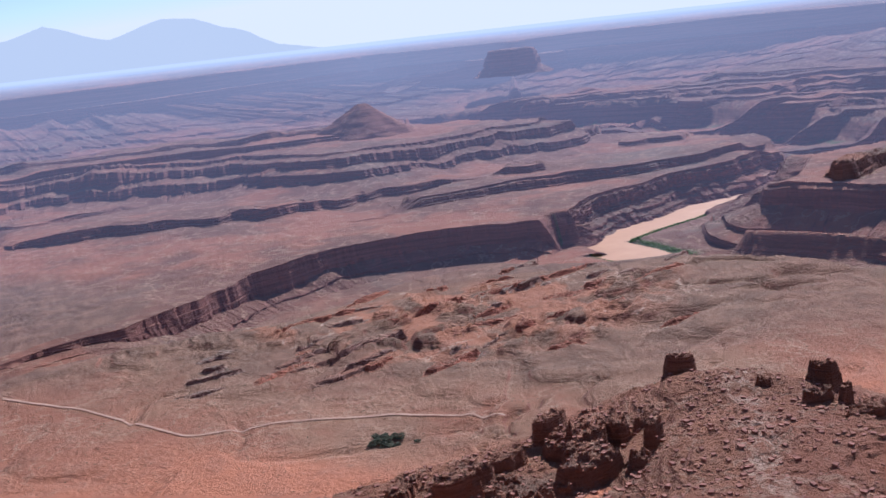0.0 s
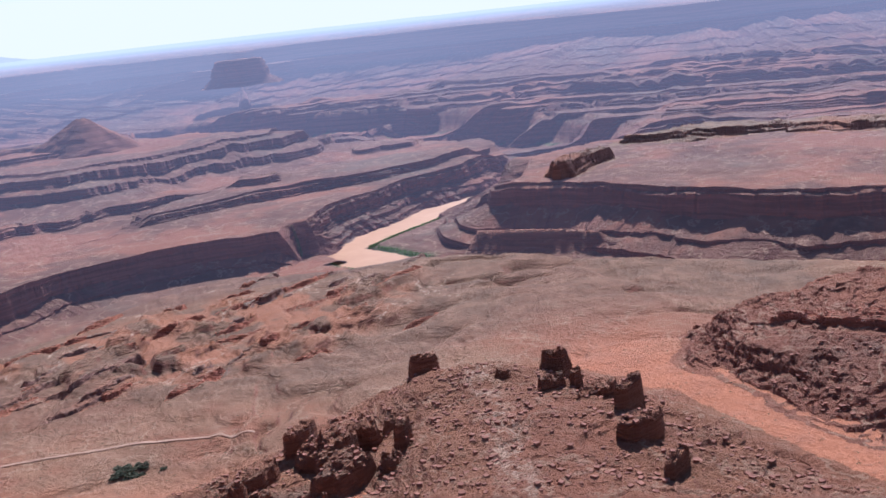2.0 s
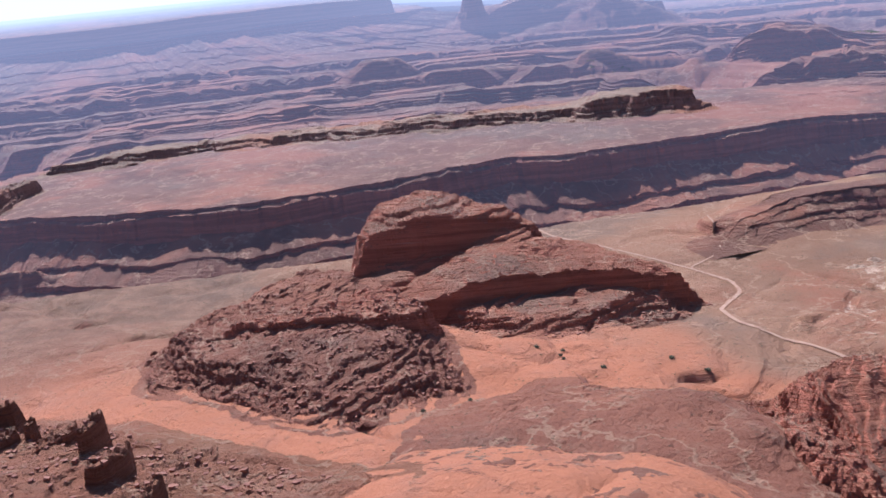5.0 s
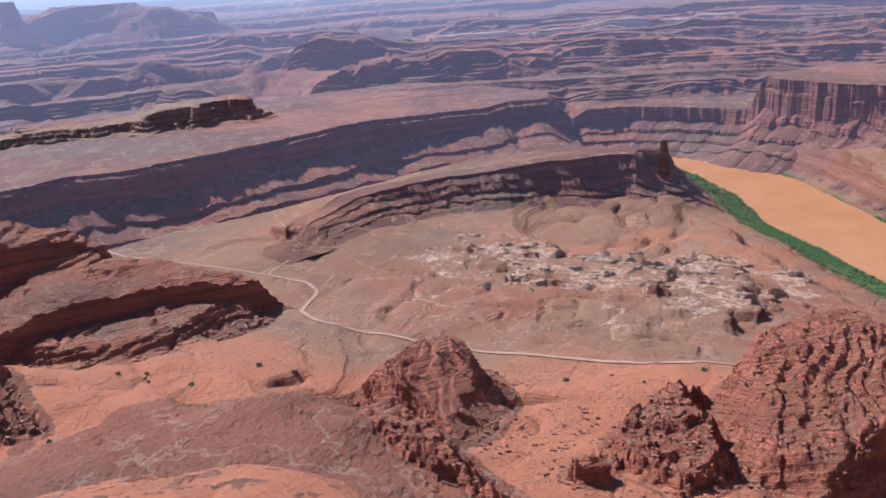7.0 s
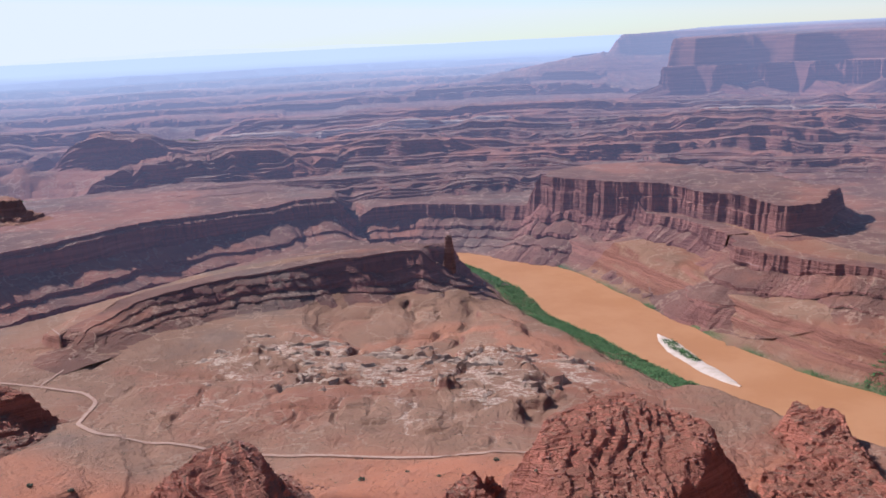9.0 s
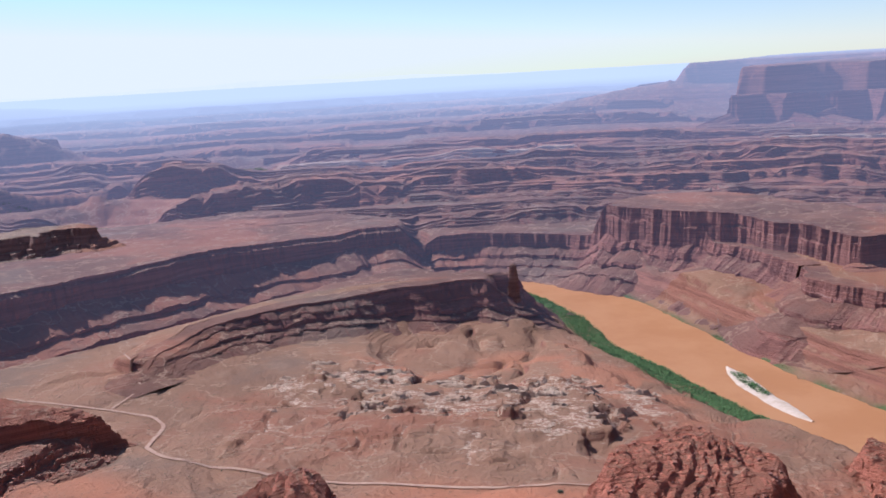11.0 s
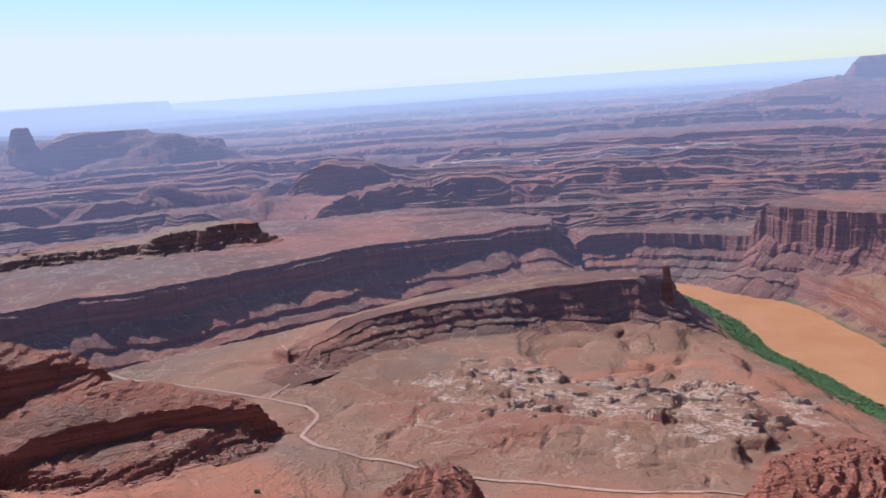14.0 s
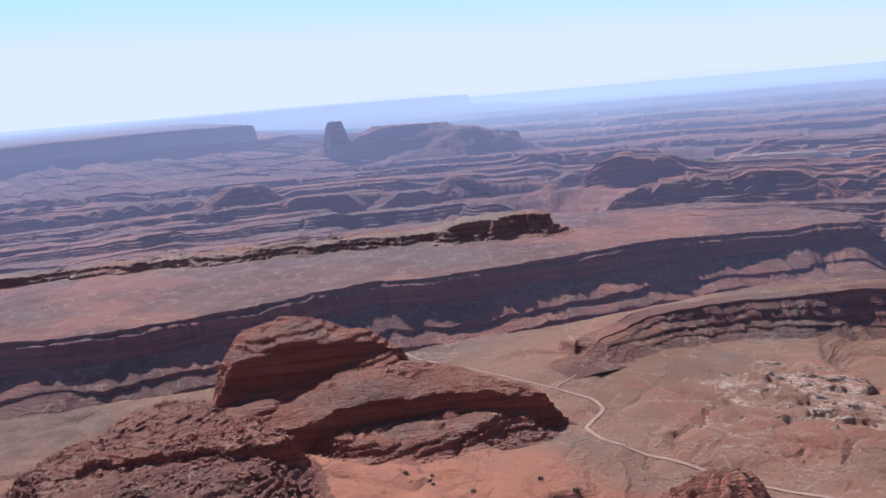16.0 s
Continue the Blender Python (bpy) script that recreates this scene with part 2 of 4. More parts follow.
RED_BENCH = [(1170, 190), (1260, 130), (1330, 0), (1190, -140), (1000, -150), (925, -95), (1000, -40), (1075, 0), (1090, 100), (1060, 230), (1090, 330), (1210, 330)]
MOUNDS = [(900, 430), (800, 350), (770, 120), (760, -60), (860, -60), (960, 120), (1000, 300), (1010, 420)]


def polar(*pairs):
    """An outline from pairs of bearing (degrees clockwise from +y) and distance."""
    return [(d * math.sin(radians(a)), d * math.cos(radians(a))) for a, d in pairs]


FAR_WALL = polar((-40, 5488), (-22, 5432), (-16, 5544), (-10, 5936), (-3, 6496), (2.5, 6160), (3.5, 5656), (6.5, 5656), (8, 6160), (14, 5936),
                 (22, 5544), (30, 5320), (38, 5432), (44, 5656), (48.6, 5992), (47, 7280), (44, 10080), (40, 33600), (0, 44800), (-60, 33600))
PYRAMID = polar((52, 5200), (55.2, 5050), (58.5, 4950), (58, 5250), (55.5, 5400), (52.5, 5500))
FAR_MESA = polar((40, 12000), (50, 13500), (58.8, 14500), (59, 16000), (50, 25000), (38, 25000))
RED_MESA = polar((97.3, 4500), (98.8, 4625), (100.5, 4440), (103.8, 4662), (105.5, 4477), (108, 4588), (113, 4366), (120, 6660), (106, 7030), (99, 5550))
BACK_MESA = polar((95.7, 6600), (100, 6930), (112, 6600), (118, 10560), (102, 11880))


def far_country(x, y, h, r):
    for outline, top, behind in ((FAR_WALL, 316, 170), (RED_MESA, 343, 90), (BACK_MESA, 362, None)):
        if behind is None:
            d = inside(outline, x, y) + 60 * fbm(x, y, 300, 4, 48)
            h = np.maximum(h, np.where(d > -1100, h + (top - h) * (0.55 * smooth(-1100, 0, d) + 0.45 * smooth(0, 90, d)), h))
            continue
        d = inside(outline, x, y) - behind
        h = np.maximum(h, np.where(d > 0, h + (top + 8 * fbm(x, y, 1200, 3, 46) - h) * smooth(0, 60, d), h))
    d = inside(PYRAMID, x, y) + 110 * fbm(x, y, 230, 4, 47)
    h = np.maximum(h, np.where(d > -420, h + (256 - h) * (0.85 * smooth(-420, 30, d) + 0.15 * smooth(20, 90, d)), h))
    d = inside(FAR_MESA, x, y)
    h = np.maximum(h, np.where(d > -1500, h + (332 - h) * (0.4 * smooth(-1500, 0, d) + 0.6 * smooth(0, 60, d)), h))
    # the country beyond, climbing slowly to the skyline
    return h + np.clip(r - 5000, 0, 40000) * 0.0022 * smooth(5000, 9000, r)


def drawn_in(x, y, z):
    """Draws the far country in towards the overlook, each place along its own line of sight."""
    r = np.hypot(x, y)
    near = 2600.0
    q = np.where(r > near, near + 2150 * (1 - np.exp(-(r - near) / 2150)), r)
    k = q / np.maximum(r, 1e-9)
    return x * k, y * k, EYE + (z - EYE) * k


# ---- materials ----
def material(name):
    m = bpy.data.materials.new(name)
    m.use_nodes = True
    return m, m.node_tree.nodes, m.node_tree.links


def mixed(nodes, links, fac, a, b, mode="MIX"):
    n = nodes.new("ShaderNodeMix")
    n.data_type, n.blend_type = "RGBA", mode
    for k, v in ((0, fac), (6, a), (7, b)):
        if hasattr(v, "links"):
            links.new(v, n.inputs[k])
        else:
            n.inputs[k].default_value = (*v, 1) if k else v
    return n.outputs[2]


def noise_out(nodes, links, vector, scale, detail=6, rough=0.6):
    n = nodes.new("ShaderNodeTexNoise")
    n.inputs["Scale"].default_value, n.inputs["Detail"].default_value, n.inputs["Roughness"].default_value = scale, detail, rough
    links.new(vector, n.inputs["Vector"])
    return n.outputs[0]


def step_out(nodes, links, value, lo, hi, out_lo=0.0, out_hi=1.0):
    n = nodes.new("ShaderNodeMapRange")
    n.interpolation_type = "SMOOTHSTEP"
    links.new(value, n.inputs[0])
    for k, v in zip((1, 2, 3, 4), (lo, hi, out_lo, out_hi)):
        n.inputs[k].default_value = v
    return n.outputs[0]


def scaled(nodes, links, vector, s):
    n = nodes.new("ShaderNodeMapping")
    links.new(vector, n.inputs[0])
    n.inputs[3].default_value = s
    return n.outputs[0]


def desert(name, haze=False, soil=(0.345, 0.178, 0.102), red=(0.51, 0.19, 0.095), rock=(0.23, 0.095, 0.06), tilt=(0, 0), relief=1.0):
    """Desert soil on the flats and bedded sandstone on the slopes; attributes mark red soil, pale rock and scrub."""
    m, n, l = material(name)
    shader = n["Principled BSDF"]
    geo = n.new("ShaderNodeNewGeometry")
    pos = geo.outputs["Position"]
    sep = n.new("ShaderNodeSeparateXYZ")
    l.new(geo.outputs["Normal"], sep.inputs[0])
    steep = step_out(n, l, sep.outputs[2], 0.93, 0.72)
    big, mid, fine = noise_out(n, l, pos, 0.006), noise_out(n, l, pos, 0.03, 8, 0.65), noise_out(n, l, pos, 0.22, 8, 0.7)
    marks = {}
    for key in ("red", "pale", "scrub", "clay"):
        a = n.new("ShaderNodeAttribute")
        a.attribute_name = key
        marks[key] = a.outputs["Fac"]
    # beds: stretched noise, thin along the height
    tilted = n.new("ShaderNodeMapping")
    l.new(pos, tilted.inputs[0])
    tilted.inputs[2].default_value = (radians(tilt[0]), radians(tilt[1]), 0)
    beds = noise_out(n, l, scaled(n, l, tilted.outputs[0], (0.004, 0.004, 0.13)), 1.0, 8, 0.72)
    beds_fine = noise_out(n, l, scaled(n, l, tilted.outputs[0], (0.02, 0.02, 0.6)), 1.0, 5, 0.6)
    ground = mixed(n, l, step_out(n, l, big, 0.4, 0.62), soil, tuple(0.8 * c for c in soil))
    patch = noise_out(n, l, pos, 0.0035, 5, 0.6)
    ground = mixed(n, l, step_out(n, l, patch, 0.48, 0.6, 0, 0.8), ground, (0.35, 0.135, 0.075))
    ground = mixed(n, l, step_out(n, l, patch, 0.44, 0.34, 0, 0.6), ground, (0.20, 0.135, 0.095))
    vein = n.new("ShaderNodeMath")
    vein.operation = "SUBTRACT"
    l.new(noise_out(n, l, pos, 0.013, 5, 0.55), vein.inputs[0])
    vein.inputs[1].default_value = 0.5
    size = n.new("ShaderNodeMath")
    size.operation = "ABSOLUTE"
    l.new(vein.outputs[0], size.inputs[0])
    ground = mixed(n, l, step_out(n, l, size.outputs[0], 0.014, 0.004, 0, 0.5), ground, (0.46, 0.28, 0.175))
    ground = mixed(n, l, step_out(n, l, mid, 0.5, 0.75, 0, 0.6), ground, (0.38, 0.22, 0.14))
    ground = mixed(n, l, marks["clay"], ground, mixed(n, l, step_out(n, l, mid, 0.42, 0.62), (0.185, 0.107, 0.069), (0.27, 0.148, 0.092)))
    ground = mixed(n, l, marks["red"], ground, mixed(n, l, step_out(n, l, mid, 0.4, 0.7), red, (0.45, 0.18, 0.10)))
    ground = mixed(n, l, step_out(n, l, fine, 0.55, 0.72, 0, 0.55), ground, (0.15, 0.10, 0.07))
    stone = mixed(n, l, step_out(n, l, beds, 0.42, 0.6), rock, tuple(min(1, 1.45 * c) for c in rock))
    stone = mixed(n, l, step_out(n, l, beds_fine, 0.55, 0.75, 0, 0.6), stone, (0.14, 0.065, 0.05))
    stone = mixed(n, l, step_out(n, l, beds, 0.62, 0.72, 0, 0.55), stone, (0.47, 0.32, 0.25))
    colour = mixed(n, l, steep, ground, stone)
    crisp = n.new("ShaderNodeMath")
    crisp.operation = "MULTIPLY"
    l.new(marks["pale"], crisp.inputs[0])
    l.new(step_out(n, l, noise_out(n, l, scaled(n, l, pos, (0.10, 0.05, 0.3)), 1.0, 7, 0.7), 0.46, 0.54, 0.0, 1.25), crisp.inputs[1])
    colour = mixed(n, l, crisp.outputs[0], colour, mixed(n, l, step_out(n, l, fine, 0.4, 0.6), (0.64, 0.45, 0.31), (0.40, 0.21, 0.13)))
    colour = mixed(n, l, marks["scrub"], colour, mixed(n, l, step_out(n, l, fine, 0.42, 0.62), (0.07, 0.12, 0.035), (0.16, 0.17, 0.07)))
    l.new(colour, shader.inputs["Base Color"])
    shader.inputs["Roughness"].default_value = 0.95
    shader.inputs["Specular IOR Level"].default_value = 0.15
    bump = n.new("ShaderNodeBump")
    bump.inputs["Strength"].default_value, bump.inputs["Distance"].default_value = 1.0, 4.0 * relief
    high = n.new("ShaderNodeMath")
    high.operation = "ADD"
    l.new(fine, high.inputs[0])
    l.new(beds_fine, high.inputs[1])
    swell = n.new("ShaderNodeMath")
    swell.operation = "MULTIPLY_ADD"
    l.new(mid, swell.inputs[0])
    swell.inputs[1].default_value = 1.6
    l.new(high.outputs[0], swell.inputs[2])
    l.new(swell.outputs[0], bump.inputs["Height"])
    l.new(bump.outputs[0], shader.inputs["Normal"])
    if haze:   # haze painted as emission: a bluish glow that grows with distance
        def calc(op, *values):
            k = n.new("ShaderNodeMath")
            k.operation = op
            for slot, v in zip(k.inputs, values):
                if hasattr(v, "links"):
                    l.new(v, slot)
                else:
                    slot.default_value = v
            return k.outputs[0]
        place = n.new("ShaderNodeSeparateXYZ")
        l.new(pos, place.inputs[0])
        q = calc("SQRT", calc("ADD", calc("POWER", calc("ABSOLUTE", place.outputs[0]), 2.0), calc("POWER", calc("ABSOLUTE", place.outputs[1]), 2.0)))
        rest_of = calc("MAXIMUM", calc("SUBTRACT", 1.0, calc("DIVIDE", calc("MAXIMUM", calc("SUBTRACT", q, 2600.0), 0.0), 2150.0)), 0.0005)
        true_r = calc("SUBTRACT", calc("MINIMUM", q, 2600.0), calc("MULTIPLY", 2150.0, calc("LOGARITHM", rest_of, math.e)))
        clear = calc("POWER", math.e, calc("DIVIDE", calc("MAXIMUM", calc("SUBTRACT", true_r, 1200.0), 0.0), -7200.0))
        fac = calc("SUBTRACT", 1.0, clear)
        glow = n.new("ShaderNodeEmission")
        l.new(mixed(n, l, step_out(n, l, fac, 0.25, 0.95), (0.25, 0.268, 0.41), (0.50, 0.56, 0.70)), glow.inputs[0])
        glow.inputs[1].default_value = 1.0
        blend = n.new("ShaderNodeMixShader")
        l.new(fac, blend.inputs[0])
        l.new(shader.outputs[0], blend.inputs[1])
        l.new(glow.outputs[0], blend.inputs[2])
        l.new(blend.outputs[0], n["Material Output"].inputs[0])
    return m


GROUND = desert("desert ground")
# far ground and buttes carry the painted haze glow in their shader
FAR = desert("far desert with painted haze", haze=True, soil=(0.225, 0.108, 0.067))


# ---- the ground: one sheet from the overlook to the skyline ----
def sheet(name, x, y, z, mat, marks, closed=False, crisp=False):
    """A mesh from a grid of places, rows by columns."""
    rows, cols = x.shape
    mesh = bpy.data.meshes.new(name)
    mesh.vertices.add(rows * cols)
    mesh.vertices.foreach_set("co", np.stack([x, y, z], -1).astype(np.float32).ravel())
    i = np.arange(rows - 1)[:, None] * cols + np.arange(cols - 1)[None, :]
    quads = np.stack([i, i + 1, i + cols + 1, i + cols], -1).reshape(-1, 4)
    if closed:
        j = np.arange(rows - 1) * cols
        quads = np.concatenate([quads, np.stack([j + cols - 1, j, j + cols, j + 2 * cols - 1], -1)])
    mesh.loops.add(quads.size)
    mesh.loops.foreach_set("vertex_index", quads.ravel().astype(np.int32))
    mesh.polygons.add(len(quads))
    mesh.polygons.foreach_set("loop_start", np.arange(0, quads.size, 4, dtype=np.int32))
    mesh.update(calc_edges=True)
    for key, values in marks.items():
        a = mesh.attributes.new(key, "FLOAT", "POINT")
        a.data.foreach_set("value", values.astype(np.float32).ravel())
    if crisp:   # broken rock keeps its edges
        mesh.shade_flat()
    mesh.materials.append(mat)
    return new(name, mesh)


def ground_marks(x, y, z):
    r = np.hypot(x, y)
    n1, n2 = fbm(x, y, 160, 4, 91), fbm(x, y, 45, 4, 92)
    red = smooth(1080, 760, r + 140 * n1) * smooth(-40, 40, inside(RED_EARTH, x, y) + 60 * n1)
    red = np.maximum(red, 0.6 * smooth(-0.1, 0.2, n2 + 0.5 * n1 + 0.1) * np.maximum(smooth(-20, 50, inside(BADLANDS, x, y)), smooth(-20, 40, inside(RED_BENCH, x, y))))
    crease = smooth(0.07, 0.02, np.abs(fbm(x, y, 38, 1, 55))) * smooth(0, 60, inside(MOUNDS, x, y)) * 0.7
    pale = smooth(0, 25, inside(PALE_ROCKS, x, y) + 45 * n2) * smooth(-0.05, 0.16, fbm(x, y, 38, 4, 93, 0.6) + 0.06)
    wash = smooth(0.05, 0.015, np.abs(fbm(x, y, 90, 3, 97))) * smooth(-30, 40, inside(BADLANDS, x, y) + 60) * 0.55
    pale = np.maximum(np.maximum(pale, crease), wash)
    d, half = along(RIVER, x, y)
    d2, half2 = along(FAR_RIVER, x, y)
    bank, bank2 = d - half, d2 - half2
    scrub = smooth(0, 6, bank) * smooth(0, -18, bank + 22 * n1 - 32 - 24 * smooth(-30, 40, inside(BEND, x, y))) * smooth(-0.25, 0.2, fbm(x, y, 90, 3, 94) + GREEN_BANK(x, y))
    scrub = np.maximum(scrub, smooth(160, 60, bank2) * smooth(14, 8, z))
    clay = smooth(-60, 90, inside(CLAY_SLOPE, x, y) + 90 * n1) * 0.75
    return {"red": red, "pale": pale, "scrub": scrub, "clay": clay}


def GREEN_BANK(x, y):
    return 0.25 - 0.9 * smooth(280, 340, y) * smooth(1620, 1500, y)


RED_EARTH = [(-900, 700), (-300, 860), (-100, 800), (60, 740), (200, 800), (500, 900), (700, 620), (800, 430), (700, 330), (760, 120), (760, -60), (800, -240), (500, -400), (100, 100), (-600, 200)]
PALE_ROCKS = [(1045, 370), (1120, 320), (1175, 285), (1150, 200), (1110, 160), (1110, 30), (1088, -70), (1000, -140), (930, -60), (860, 0), (930, 150), (985, 280)]
START, END = -30.0, 116.0   # the sector that opens before the overlook, degrees clockwise from +y
COLS, ROWS_OUT = 1450, 640


def tessellate():
    """Rows follow the relief: dense on slopes that face the overlook."""
    az = np.radians(np.linspace(START, END, 160))
    r = np.concatenate([np.geomspace(1.0, 300, 60, endpoint=False), np.geomspace(300, 42000, 2200)])
    A, Rr = np.meshgrid(az, r)
    x, y = Rr * np.sin(A), Rr * np.cos(A)
    e = np.arctan2(height(x, y) - EYE, Rr)
    w = np.abs(np.diff(e, axis=0)) + 0.35 * np.diff(np.log(Rr), axis=0) * np.minimum(1, 300 / Rr[1:]) + 0.00002
    w = w * np.where(Rr[1:] < 420, 0.12, 1.0)
    k = np.hanning(27)[1:-1] / np.hanning(27).sum()
    w = np.stack([np.convolve(np.pad(row, 12, "edge"), k, "valid") for row in w])
    cum = np.concatenate([np.zeros((1, len(az))), np.cumsum(w, 0)])
    rows = np.stack([np.interp(np.linspace(0, cum[-1, j], ROWS_OUT), cum[:, j], r) for j in range(len(az))], 1)
    return az, rows


coarse_az, coarse_rows = tessellate()
fan = np.radians(np.linspace(START, END, COLS))
rest = np.radians(np.linspace(END, 360 + START, 90)[1:-1])
radii = np.stack([np.interp(fan, coarse_az, row) for row in coarse_rows])
blend = np.linspace(0, 1, len(rest) + 2)[1:-1]
radii = np.concatenate([radii, radii[:, -1:] * (1 - blend) + radii[:, :1] * blend], 1)
angle = np.concatenate([fan, rest])[None, :] + 0 * radii
gx, gy = radii * np.sin(angle), radii * np.cos(angle)
gz = height(gx, gy)
marks = ground_marks(gx, gy, gz)
px, py, pz = drawn_in(gx, gy, gz)
cut = int(np.argmin(np.abs(np.median(radii[:, :COLS], axis=1) - 1450)))
ground = sheet("ground", px[:cut + 1], py[:cut + 1], pz[:cut + 1], GROUND, {k: v[:cut + 1] for k, v in marks.items()}, True)
tagged(ground, "red and tan desert ground with ledges and gullies", "ground", kind="structure")
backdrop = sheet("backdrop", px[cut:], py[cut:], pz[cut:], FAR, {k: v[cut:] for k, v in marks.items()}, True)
tagged(backdrop, "distant canyon country fading into blue haze", "backdrop", kind="structure")


# ---- the river ----
def water_material():
    m, n, l = material("muddy river water")
    s = n["Principled BSDF"]
    geo = n.new("ShaderNodeNewGeometry")
    c = noise_out(n, l, scaled(n, l, geo.outputs["Position"], (0.01, 0.01, 0.01)), 1.0, 4)
    l.new(mixed(n, l, step_out(n, l, c, 0.35, 0.65), (0.40, 0.165, 0.06), (0.45, 0.20, 0.08)), s.inputs["Base Color"])
    s.inputs["Roughness"].default_value = 0.6
    s.inputs["Specular IOR Level"].default_value = 0.25
    b = n.new("ShaderNodeBump")
    b.inputs["Strength"].default_value, b.inputs["Distance"].default_value = 0.25, 0.3
    l.new(noise_out(n, l, geo.outputs["Position"], 0.15, 4), b.inputs["Height"])
    l.new(b.outputs[0], s.inputs["Normal"])
    return m


WATER = water_material()


def ribbon(name, line, mat, widen=1.0, lift=None, across=5, step=12.0, level_z=0.0):
    """A strip along a line whose third number is its half width."""
    pts = np.array(line, float)
    seg = np.hypot(*np.diff(pts[:, :2], axis=0).T)
    s = np.concatenate([[0], np.cumsum(seg)])
    u = np.linspace(0, s[-1], max(4, int(s[-1] / step)))
    p = np.stack([np.interp(u, s, pts[:, k]) for k in range(3)], 1)
    k = np.ones(7) / 7
    for c in range(3):
        p[:, c] = np.convolve(np.pad(p[:, c], 3, "edge"), k, "valid")
    d = np.gradient(p[:, :2], axis=0)
    d /= np.hypot(d[:, 0], d[:, 1])[:, None]
    w = np.linspace(-1, 1, across)[None, :] * p[:, 2:3] * widen * (1 + 0.25 * fbm(u, 0 * u, 40, 3, 77))[:, None]
    x, y = p[:, :1] + d[:, 1:] * w, p[:, 1:2] - d[:, :1] * w
    z = np.full_like(x, level_z) if lift is None else height(x, y) + lift
    return sheet(name, *drawn_in(x, y, z), mat, {})


river = tagged(ribbon("river", RIVER, WATER, 1.3), "muddy orange-brown river winding through the canyon", "river", kind="structure")
far_river = tagged(ribbon("river", FAR_RIVER, WATER, 1.2), "distant bend of the muddy river", "river", kind="structure")


# ---- rock masses that stand on the ground ----
RED_ROCK = desert("red sandstone", soil=(0.38, 0.145, 0.083), red=(0.36, 0.14, 0.085), rock=(0.39, 0.135, 0.08), tilt=(12, -14), relief=1.5)
MOUND_ROCK = desert("smooth red-brown slickrock", soil=(0.29, 0.115, 0.068), red=(0.34, 0.15, 0.09), rock=(0.26, 0.098, 0.06), relief=1.2)
BROWN_ROCK = desert("brown sandstone rubble", soil=(0.35, 0.15, 0.08), red=(0.34, 0.15, 0.09), rock=(0.27, 0.11, 0.062), relief=1.7)
GREY_ROCK = desert("grey-brown bedded rock", soil=(0.31, 0.20, 0.14), red=(0.33, 0.15, 0.1), rock=(0.25, 0.125, 0.09), relief=1.0)


NEAR = "red rock outcrops on the bench"
SURFACES = []


def surface(x, y):
    """The ground or the rock that stands on it."""
    z = height(x, y)
    for lo, gap, grid in SURFACES:
        i, j = np.rint((x - lo[0]) / gap[0]).astype(int), np.rint((y - lo[1]) / gap[1]).astype(int)
        ok = (i >= 0) & (j >= 0) & (i < grid.shape[1]) & (j < grid.shape[0])
        z = np.where(ok, np.maximum(z, grid[np.clip(j, 0, grid.shape[0] - 1), np.clip(i, 0, grid.shape[1] - 1)]), z)
    return z


def cells(x, y, size, seed):
    """Random steps from block to block of jointed rock."""
    wx, wy = x / size + 0.5 * vnoise(x / size, y / size, seed), y / size + 0.5 * vnoise(x / size + 9, y / size, seed + 1)
    return lattice(np.floor(wx).astype(np.int64), np.floor(wy).astype(np.int64), seed)


